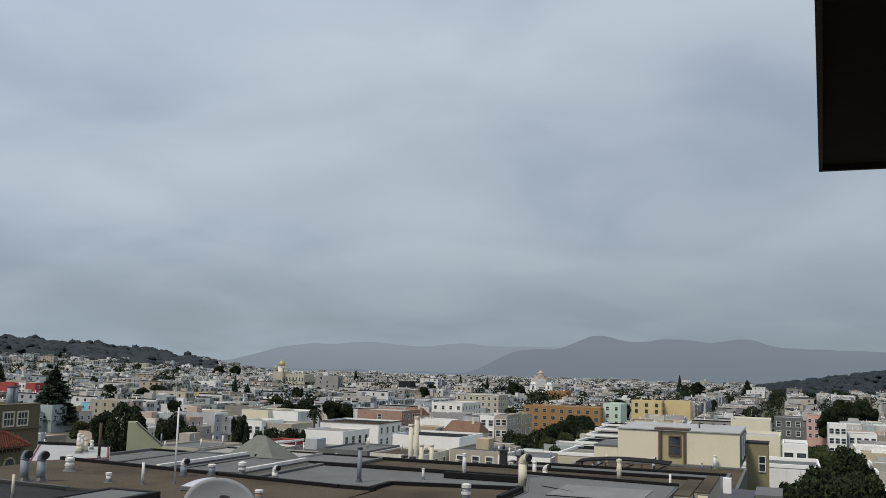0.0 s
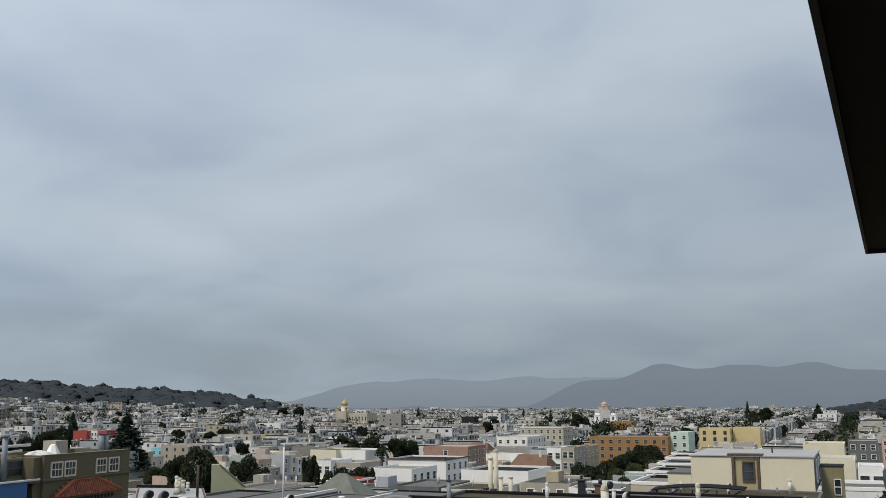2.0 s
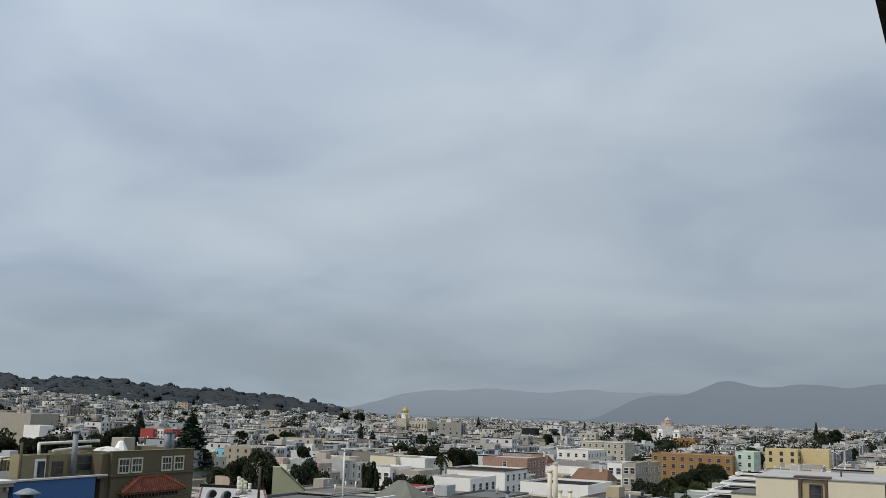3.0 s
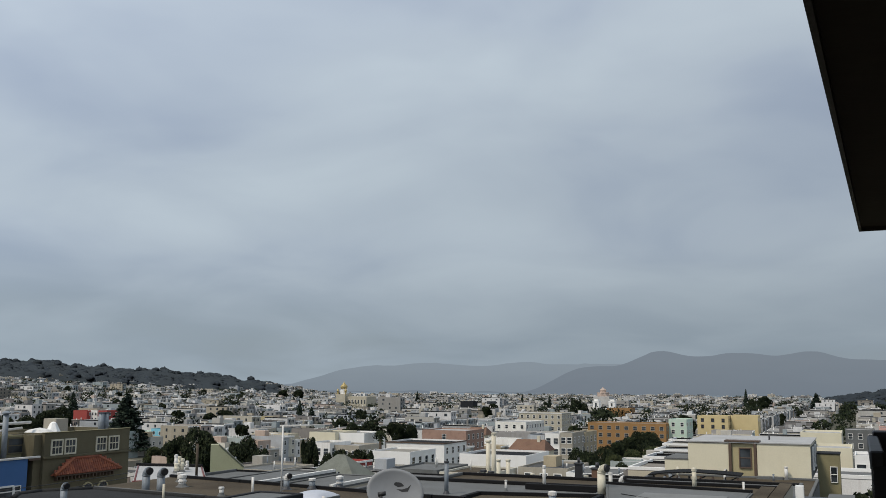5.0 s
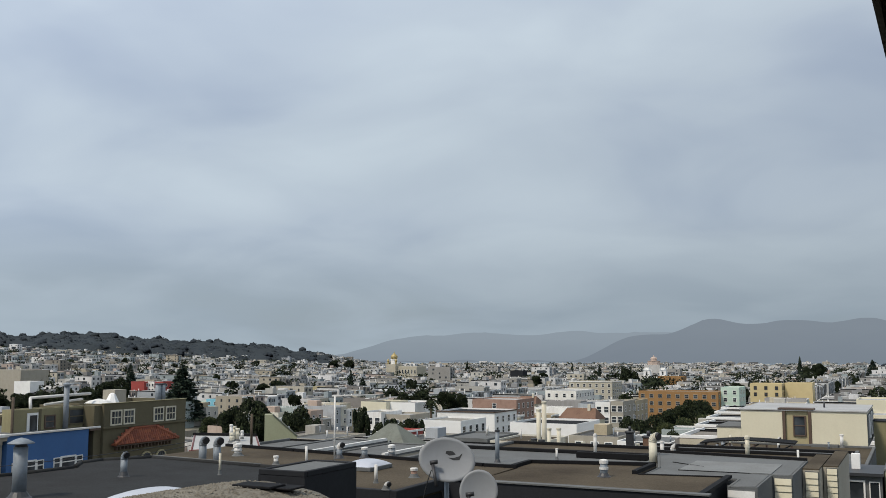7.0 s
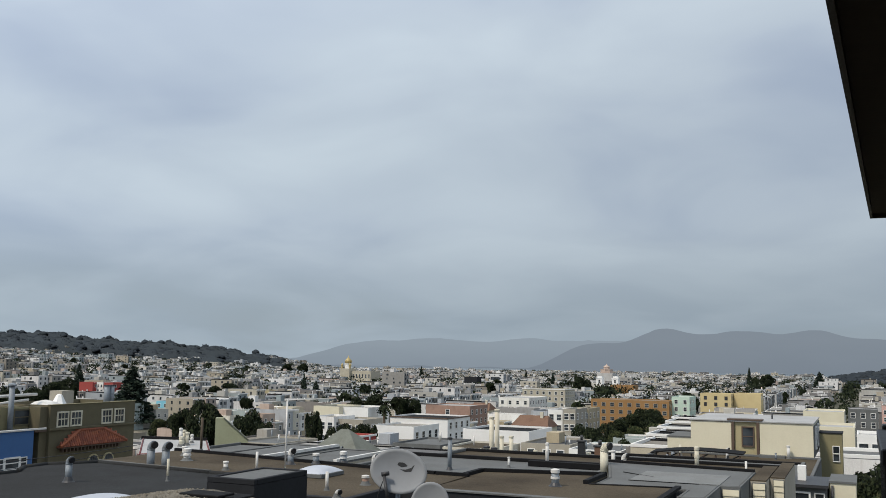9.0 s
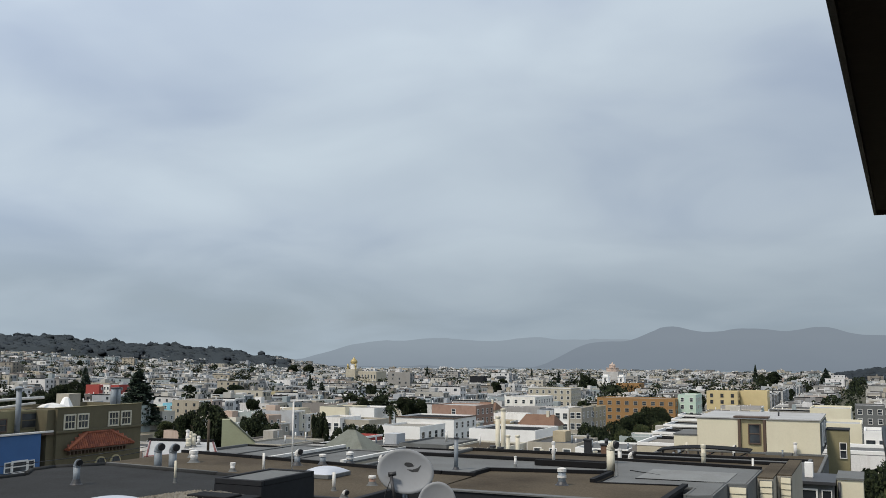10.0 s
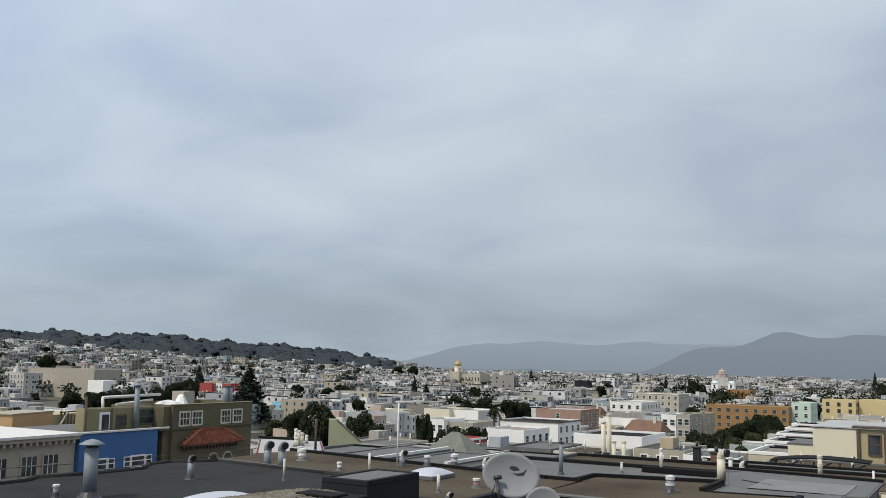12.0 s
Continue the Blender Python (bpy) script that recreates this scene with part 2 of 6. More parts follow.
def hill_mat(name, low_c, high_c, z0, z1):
    """Far hills, faintly glowing: kilometres of haze painted into the colour, paler with height."""
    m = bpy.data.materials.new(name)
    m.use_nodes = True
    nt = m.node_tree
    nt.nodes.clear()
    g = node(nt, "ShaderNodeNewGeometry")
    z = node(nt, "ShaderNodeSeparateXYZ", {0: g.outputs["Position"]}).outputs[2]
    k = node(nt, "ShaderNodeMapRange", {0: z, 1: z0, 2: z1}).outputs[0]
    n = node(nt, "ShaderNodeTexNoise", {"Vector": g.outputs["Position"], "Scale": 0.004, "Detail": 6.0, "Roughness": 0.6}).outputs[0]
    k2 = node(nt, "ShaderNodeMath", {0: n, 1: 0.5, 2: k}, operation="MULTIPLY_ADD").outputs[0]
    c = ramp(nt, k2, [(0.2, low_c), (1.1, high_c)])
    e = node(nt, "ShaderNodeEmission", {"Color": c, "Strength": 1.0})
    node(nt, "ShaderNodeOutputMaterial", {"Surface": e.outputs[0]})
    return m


M["hill_near"] = hill_mat("haze_painted_headland", (0.186, 0.221, 0.263), (0.212, 0.249, 0.292), -20, 160)
M["hill_far"] = hill_mat("haze_painted_far_headland", (0.225, 0.268, 0.314), (0.262, 0.310, 0.358), -20, 130)

# ---------------------------------------------------------------- mesh helpers


def box(bm, x0, y0, z0, x1, y1, z1, bevel=0.0):
    vs = [bm.verts.new(c) for c in ((x0, y0, z0), (x1, y0, z0), (x1, y1, z0), (x0, y1, z0), (x0, y0, z1), (x1, y0, z1), (x1, y1, z1), (x0, y1, z1))]
    fs = [bm.faces.new([vs[i] for i in q]) for q in ((3, 2, 1, 0), (4, 5, 6, 7), (0, 1, 5, 4), (1, 2, 6, 5), (2, 3, 7, 6), (3, 0, 4, 7))]
    if bevel:
        es = list({e for f in fs for e in f.edges})
        bmesh.ops.bevel(bm, geom=es, offset=bevel, segments=1, affect="EDGES")
    return fs


def tube(bm, a, b, r0, r1=None, n=14, caps=True):
    """A round bar from a to b."""
    a, b = Vector(a), Vector(b)
    r1 = r0 if r1 is None else r1
    q = (b - a).to_track_quat("Z", "Y")
    rings = []
    for c, r in ((a, r0), (b, r1)):
        rings.append([bm.verts.new(c + q @ Vector((r * math.cos(2 * math.pi * i / n), r * math.sin(2 * math.pi * i / n), 0))) for i in range(n)])
    for i in range(n):
        f = bm.faces.new((rings[0][i], rings[0][(i + 1) % n], rings[1][(i + 1) % n], rings[1][i]))
        f.smooth = n > 6
    if caps:
        bm.faces.new(rings[0][::-1])
        bm.faces.new(rings[1])


def lathe(bm, profile, at=(0, 0, 0), n=20):
    """A turned shape from (radius, height) pairs."""
    rings = [[bm.verts.new((at[0] + r * math.cos(2 * math.pi * i / n), at[1] + r * math.sin(2 * math.pi * i / n), at[2] + h)) for i in range(n)] for r, h in profile]
    for p, q in zip(rings, rings[1:]):
        for i in range(n):
            bm.faces.new((p[i], p[(i + 1) % n], q[(i + 1) % n], q[i])).smooth = n >= 18
    bm.faces.new(rings[0][::-1])
    bm.faces.new(rings[-1])


def poly_prism(bm, pts, z0, z1):
    """A flat slab with the outline pts."""
    lo = [bm.verts.new((x, y, z0)) for x, y in pts]
    hi = [bm.verts.new((x, y, z1)) for x, y in pts]
    n = len(pts)
    bm.faces.new(lo[::-1])
    bm.faces.new(hi)
    for i in range(n):
        bm.faces.new((lo[i], lo[(i + 1) % n], hi[(i + 1) % n], hi[i]))


def mesh_of(name, bm, mats):
    bmesh.ops.recalc_face_normals(bm, faces=bm.faces)
    me = bpy.data.meshes.new(name)
    bm.to_mesh(me)
    bm.free()
    for m in mats if isinstance(mats, (list, tuple)) else [mats]:
        me.materials.append(m)
    return me


def thing(name, label, category, at=(0, 0, 0), turn=0.0, group="", kind=""):
    ob = new(name)
    ob.matrix_world = pose(*at, 0, 0, turn)
    ob.empty_display_size = 0.2
    return tagged(ob, label, category, group, kind)


def part(name, bm, material, parent=None, label=""):
    ob = new(name, mesh_of(name, bm, material) if isinstance(bm, bmesh.types.BMesh) else bm)
    if parent:
        ob.parent = parent
    if label:
        ob["label"] = label
    return ob


def made(fn, *a, **k):
    bm = bmesh.new()
    fn(bm, *a, **k)
    return bm


def smooth(a, b, v):
    v = max(0.0, min(1.0, (v - a) / (b - a)))
    return v * v * (3 - 2 * v)


# ---------------------------------------------------------------- ground, water, hills


def ground_z(x, y):
    d, az = math.hypot(x, y), math.degrees(math.atan2(-x, y))
    z = -13.0 * smooth(70, 230, d) - 6.0 * smooth(500, 2000, d)
    left = max(0.0, min(1.4, (az - 28) / 24))
    z += 34 * left ** 1.25 * smooth(420, 1650, d)
    z += 30 * smooth(0.04, 0.38, left) * smooth(1560, 2000, d)
    right = max(0.0, min(1.0, (2.5 - az) / 9))
    z += 46 * right * smooth(1250, 1900, d)
    return z


def terrain():
    bm = bmesh.new()
    radii = [0.0, 15, 30, 45, 60, 80, 100, 130, 160, 200, 240, 300, 380, 460, 560, 680, 820, 980, 1150, 1350, 1550, 1750, 1950, 2150, 2400, 2700, 2900, 3200, 4900]
    steps = 120
    prev = None
    for r in radii:
        ring = []
        for i in range(steps if r else 1):
            a = 2 * math.pi * i / steps
            x, y = -r * math.sin(a), r * math.cos(a)
            z = ground_z(x, y) - (10 * smooth(2300, 2750, r))
            ring.append(bm.verts.new((x, y, z)))
        if prev:
            for i in range(steps):
                j = (i + 1) % steps
                if len(prev) == 1:
                    bm.faces.new((prev[0], ring[i], ring[j]))
                else:
                    bm.faces.new((prev[i], ring[i], ring[j], prev[j]))
        prev = ring
    return tagged(part("ground", bm, M["earth"]), "dark garden earth sloping down under the houses", "ground", kind="structure")


terrain()


def water_sheet():
    bm = bmesh.new()
    vs = [bm.verts.new((x, y, -20.5)) for x, y in ((-4800, 1500), (4800, 1500), (4800, 4850), (-4800, 4850))]
    bm.faces.new(vs)
    return tagged(part("water", bm, M["water"]), "flat grey bay water beyond the city", "water", kind="structure")


water_sheet()


def ridge(name, dist, crest, mat, label, seed):
    """A range of far hills: crest(az) gives its elevation in degrees."""
    bm = bmesh.new()
    prev = None
    for i in range(0, 361):
        az = -40 + i * 0.35
        e = crest(az) + 0.05 * noise.noise((az * 0.9, seed, 0)) + 0.03 * noise.noise((az * 3.1, seed, 4))
        col = []
        for k in range(9):
            f = k / 8
            r = dist - 500 * (1 - f)
            h = (EYE + dist * math.tan(radians(max(e, -0.45))) + 25) * (f ** 0.8) - 25
            if 0 < k < 8:
                h += 10 * noise.noise((az * 0.5, k * 0.8, seed))
            a = radians(az)
            col.append(bm.verts.new((-r * math.sin(a), r * math.cos(a), h)))
        if prev:
            for k in range(8):
                bm.faces.new((prev[k], col[k], col[k + 1], prev[k + 1])).smooth = True
        prev = col
    return tagged(part(name, bm, mat), label, "hills", kind="structure")


def bump_at(az, c, w, h):
    return h * math.exp(-((az - c) / w) ** 2)


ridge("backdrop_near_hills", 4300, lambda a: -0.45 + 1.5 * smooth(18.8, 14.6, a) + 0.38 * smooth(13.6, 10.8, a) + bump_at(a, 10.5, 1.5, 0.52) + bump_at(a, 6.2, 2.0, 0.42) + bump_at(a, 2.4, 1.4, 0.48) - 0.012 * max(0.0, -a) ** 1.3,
      M["hill_near"], "headland hills across the bay with grey-blue haze painted into their glow", 2.0)
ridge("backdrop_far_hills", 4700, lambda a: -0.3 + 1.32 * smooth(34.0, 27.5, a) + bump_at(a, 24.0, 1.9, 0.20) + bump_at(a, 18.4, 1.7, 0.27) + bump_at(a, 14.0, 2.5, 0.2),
      M["hill_far"], "faint farther hills with the haze and cloud fade painted into their glow", 7.0)

# ---------------------------------------------------------------- trees


def leaf_cloud(lobes, count, size, seed, flat=0.0):
    """Many small leaf clumps spread over ellipsoid lobes (x, y, z, rx, ry, rz)."""
    rng = np.random.default_rng(seed)
    vol = np.array([(l[3] * l[4] * l[5]) ** 0.67 for l in lobes])
    pick = rng.choice(len(lobes), count, p=vol / vol.sum())
    L = np.array(lobes, float)[pick]
    v = rng.normal(size=(count, 3))
    v /= np.linalg.norm(v, axis=1)[:, None]
    r = rng.uniform(0.55, 1.06, count) ** 0.6
    c = L[:, :3] + v * L[:, 3:] * r[:, None]
    a = rng.normal(size=(count, 3))
    a[:, 2] *= 1 - flat
    a /= np.linalg.norm(a, axis=1)[:, None]
    b = np.cross(a, rng.normal(size=(count, 3)))
    b /= np.linalg.norm(b, axis=1)[:, None]
    n = np.cross(a, b)
    s = size * rng.uniform(0.6, 1.5, count)[:, None]
    q = np.stack([c - a * s - b * s * 0.5, c + a * s * 0.3 - b * s * 0.8 + n * s * 0.3, c + a * s + b * s * 0.4, c - a * s * 0.2 + b * s * 0.8 - n * s * 0.2], 1)
    return q.reshape(-1, 3), np.arange(count * 4).reshape(-1, 4)


def cloud_mesh(name, v, f, mat):
    me = bpy.data.meshes.new(name)
    me.from_pydata(v.tolist(), [], f if isinstance(f, list) else f.tolist())
    me.shade_smooth()
    me.materials.append(mat)
    return me


def limb_mesh(h, r, limbs, seed):
    rng = random.Random(seed)
    bm = bmesh.new()
    tube(bm, (0, 0, -0.5), (0.1 * h * rng.uniform(-0.4, 0.4), 0.0, h * 0.55), r, r * 0.6, 8)
    for i in range(limbs):
        a, z0 = rng.uniform(0, 6.28), h * rng.uniform(0.28, 0.5)
        tube(bm, (0, 0, z0), (math.cos(a) * h * 0.26, math.sin(a) * h * 0.26, z0 + h * rng.uniform(0.15, 0.32)), r * 0.42, r * 0.12, 6)
    return bm


def broadleaf(kind_seed, h, spread, light=False):
    rng = random.Random(kind_seed)
    t = thing("tree", "", "tree")
    part("trunk", limb_mesh(h, 0.03 * h, 5, kind_seed), M["bark"], t)
    lobes = [(0, 0, h * 0.68, spread * 0.6, spread * 0.6, h * 0.28)]
    for i in range(20):
        a, d = rng.uniform(0, 6.28), spread * rng.uniform(0.3, 0.85)
        s = rng.uniform(0.17, 0.36)
        lobes.append((math.cos(a) * d, math.sin(a) * d, h * rng.uniform(0.32, 0.88), spread * s, spread * s, h * s * 0.4))
    v, f = leaf_cloud(lobes, 12000, 0.021 * (h + spread) * 0.5, kind_seed)
    part("crown", cloud_mesh("crown", v, f, M["leaf_light" if light else "leaf"]), None, t)
    return t


def conifer(kind_seed, h, spread):
    rng = random.Random(kind_seed)
    t = thing("conifer", "", "tree")
    part("trunk", made(tube, (0, 0, -0.5), (0, 0, h * 0.97), 0.022 * h, 0.003 * h, 8), M["bark"], t)
    lobes = []
    n = 16
    for i in range(n):
        f = i / (n - 1)
        r = spread * (1 - f) ** 0.8 + 0.02 * h
        for k in range(7):
            a = rng.uniform(0, 6.28)
            lobes.append((math.cos(a) * r * 0.6, math.sin(a) * r * 0.6, h * (0.14 + 0.84 * f) - 0.04 * r, 0.5 * r, 0.5 * r, 0.026 * h))
    v, f = leaf_cloud(lobes, 4200, 0.02 * h, kind_seed, 0.5)
    part("crown", cloud_mesh("crown", v, f, M["needle"]), None, t)
    return t


def palm(h):
    rng = random.Random(5)
    t = thing("palm_tree", "tall palm with a dense dark crown of drooping fronds", "tree")
    part("trunk", made(tube, (0, 0, -1), (0, 0, h - 1), 0.42, 0.34, 10), M["bark"], t)
    for i in range(46):
        bm = bmesh.new()
        a, up, ln = rng.uniform(0, 6.28), rng.uniform(-0.9, 1.3), rng.uniform(2.0, 2.9)
        spine = []
        for k in range(8):
            f = k / 7
            out = ln * f * math.cos(up * 0.6)
            spine.append(Vector((math.cos(a) * out, math.sin(a) * out, h - 1 + ln * (f * math.sin(up) - 0.62 * f * f))))
        side = Vector((-math.sin(a), math.cos(a), 0))
        for k in range(7):
            p, q = spine[k], spine[k + 1]
            for s in (1, -1):
                w = 0.75 * math.sin(math.pi * (0.12 + 0.8 * k / 7))
                m = (p + q) / 2 + side * s * w + Vector((0, 0, -0.35 * w))
                bm.faces.new([bm.verts.new(c) for c in (p, q, m)])
        part("frond", bm, M["leaf"], t)
    return t


def plant(proto, az, dist, label, sink=0.0, turn=0.0, size=1.0):
    """Stands a copy of a tree on the ground at a bearing and distance."""
    a = radians(az)
    x, y = -dist * math.sin(a), dist * math.cos(a)
    m = pose(x, y, ground_z(x, y) - sink, 0, 0, turn) @ Matrix.Scale(size, 4)
    ob = copy_thing(proto, m)
    ob.matrix_basis = m
    ob["label"] = label
    return ob


def drop(proto):
    for o in list(proto.children_recursive) + [proto]:
        bpy.data.objects.remove(o)


KEEP_OUT = []  # (x, y, radius): places taken by trees and by buildings set singly
WOODS = [broadleaf(11, 15, 5.0), broadleaf(12, 14, 5.6), broadleaf(13, 16, 4.6), broadleaf(14, 10, 4.6, True), broadleaf(15, 11, 5.2, True)]
PINES = [conifer(21, 18, 5.2), conifer(22, 14, 3.4)]
rng = random.Random(31)


def grow(proto, h, r, az, dist, el, half, label):
    """Stands a tree whose top reaches an elevation and whose half width is given in metres."""
    a = radians(az)
    x, y = -dist * math.sin(a), dist * math.cos(a)
    g = ground_z(x, y)
    high = EYE + dist * math.tan(radians(el)) - g
    m = pose(x, y, g, 0, 0, rng.uniform(0, 360)) @ Matrix.Diagonal((half / r, half / r, high / h, 1))
    ob = copy_thing(proto, m)
    ob.matrix_basis = m
    ob["label"] = label
    KEEP_OUT.append((x, y, half * 0.9))


SIZES = ((15, 5.0), (14, 5.6), (16, 4.6), (10, 4.6), (11, 5.2))
# bearing, distance, elevation of the top, half width, prototype
for az, dist, el, half, k in ((37.6, 215, -2.35, 4.2, 0), (36.9, 222, -2.7, 3.4, 1), (38.4, 220, -2.9, 3.2, 2), (34.6, 190, -2.85, 3.5, 0), (35.2, 196, -3.3, 2.8, 1), (34.0, 186, -3.6, 2.4, 2), (31.1, 205, -3.0, 1.9, 2),
                              (29.4, 215, -3.75, 3.0, 1), (28.7, 212, -3.9, 2.6, 0), (28.0, 208, -3.7, 2.8, 2), (30.1, 210, -3.95, 2.0, 1),
                              (11.7, 285, -2.6, 5.0, 1), (11.0, 292, -2.85, 4.0, 0), (12.5, 280, -2.9, 4.2, 1), (13.2, 262, -3.2, 4.2, 1), (14.0, 246, -3.45, 4.0, 0), (14.7, 236, -3.75, 3.6, 1), (15.5, 222, -3.5, 3.3, 0), (15.2, 214, -4.1, 3.0, 2),
                              (13.4, 236, -3.9, 3.6, 4), (12.2, 252, -3.6, 4.0, 3), (16.3, 216, -4.2, 3.0, 3), (11.3, 268, -3.4, 3.6, 4), (14.2, 218, -4.3, 3.4, 1), (12.9, 226, -4.3, 3.2, 0), (10.4, 300, -3.2, 3.4, 1)):
    grow(WOODS[k], *SIZES[k], az, dist, el, half, "dark leafy garden tree standing between house rows")
for az, dist, el, half, k in ((44.7, 520, -1.25, 5.0, 0), (45.5, 420, -1.5, 6.0, 1), (46.5, 415, -1.75, 6.5, 0), (47.7, 410, -1.9, 7.0, 1), (48.9, 415, -2.0, 6.5, 2), (49.9, 420, -2.1, 5.5, 1), (51.0, 425, -2.05, 6.0, 0), (44.8, 425, -1.8, 4.5, 1), (52.4, 760, -0.1, 8.0, 1), (51.5, 760, -0.35, 6.0, 0), (53.9, 260, -2.9, 4.0, 1), (43.0, 330, -2.5, 3.0, 2),
                              (35.9, 600, -1.55, 8.0, 1), (36.8, 605, -1.7, 6.0, 0), (27.6, 400, -2.1, 6.0, 1), (28.6, 396, -2.2, 4.5, 0), (26.0, 402, -2.2, 4.5, 2), (25.2, 405, -2.3, 3.5, 0), (15.5, 760, -0.85, 6.5, 1), (15.0, 765, -1.0, 5.0, 0), (20.3, 800, -1.1, 4.0, 2), (4.9, 1000, -0.55, 9.0, 1), (32.7, 1250, -0.38, 9.0, 1), (31.8, 1260, -0.36, 9.0, 1), (5.6, 1000, -0.7, 4.0, 0),
                              (9.3, 500, -1.65, 6.0, 1), (3.5, 640, -1.75, 2.6, 1), (2.9, 560, -2.1, 2.4, 0), (4.0, 720, -1.5, 2.6, 1), (-2.9, 430, -1.2, 8.0, 1), (-3.7, 440, -1.1, 7.0, 0), (-2.2, 420, -1.6, 6.0, 1), (-1.4, 175, -3.6, 4.2, 4), (-2.1, 160, -3.9, 4.2, 3), (-0.8, 190, -3.6, 3.5, 4), (-2.8, 150, -3.6, 4.0, 1), (-1.2, 120, -5.0, 3.0, 4), (-2.2, 105, -5.4, 3.0, 3), (-0.6, 130, -4.9, 2.6, 0), (-3.2, 120, -4.8, 3.0, 1), (0.2, 82, -5.6, 2.0, 1), (-0.8, 74, -4.9, 2.4, 0), (-1.6, 80, -4.6, 2.6, 1), (-2.6, 72, -4.9, 2.6, 0), (-3.6, 76, -4.8, 2.6, 1), (-1.2, 58, -6.4, 2.0, 4), (-2.4, 60, -6.2, 2.2, 1)):
    grow(WOODS[k], *SIZES[k], az, dist, el, half, "broad dark leafy tree rising over flat roofs" if k < 3 else "olive-green shrubby tree in a back garden")
for az, dist, el, half, k, label in ((41.35, 400, -0.68, 9.0, 0, "large dark spreading conifer above the rooftops"), (31.7, 560, -0.95, 2.6, 1, "dark pointed conifer among pale houses"), (31.0, 565, -1.4, 4.5, 0, "low dark conifer among pale houses"), (5.9, 1000, -0.2, 3.4, 1, "slim dark conifer on the skyline"), (17.0, 900, -0.65, 3.0, 1, "small pointed conifer on the skyline"),
                                     (24.8, 1050, -0.45, 3.5, 1, "small pointed conifer on the skyline"), (2.2, 1100, -0.38, 8.0, 0, "broad dark conifer on the skyline"), (18.6, 1150, -0.55, 3.0, 1, "small pointed conifer on the skyline"), (44.2, 620, -0.55, 4.5, 0, "dark conifer above the hillside houses")):
    grow(PINES[k], *((18, 5.2), (14, 3.4))[k], az, dist, el, half, label)
for i in range(150):
    az, dist = rng.uniform(-6, 57), rng.uniform(300, 1500)
    if az < 4 and dist < 620:
        continue
    plant(WOODS[rng.randrange(5)], az, dist, "dark leafy street tree between pale houses", turn=rng.uniform(0, 360), size=rng.uniform(0.55, 0.9))
    KEEP_OUT.append((-dist * math.sin(radians(az)), dist * math.cos(radians(az)), 4))
PALM = palm(18.0)
plant(PALM, 26.95, 255, "tall palm with a dense dark crown of drooping fronds", size=1.0)
KEEP_OUT.append((-255 * math.sin(radians(26.95)), 255 * math.cos(radians(26.95)), 4))
for p in WOODS + PINES + [PALM]:
    drop(p)


def crest_rise(az):
    """How much the wooded ridge stands above the even slope, by bearing."""
    return 4.0 * smooth(34, 40, az) + 6.0 * smooth(42, 46, az) - 11.0 * smooth(46.5, 50.0, az) - 8.0 * smooth(52.0, 56.0, az) + 3.5 * bump_at(az, 51.6, 1.0, 1.0)


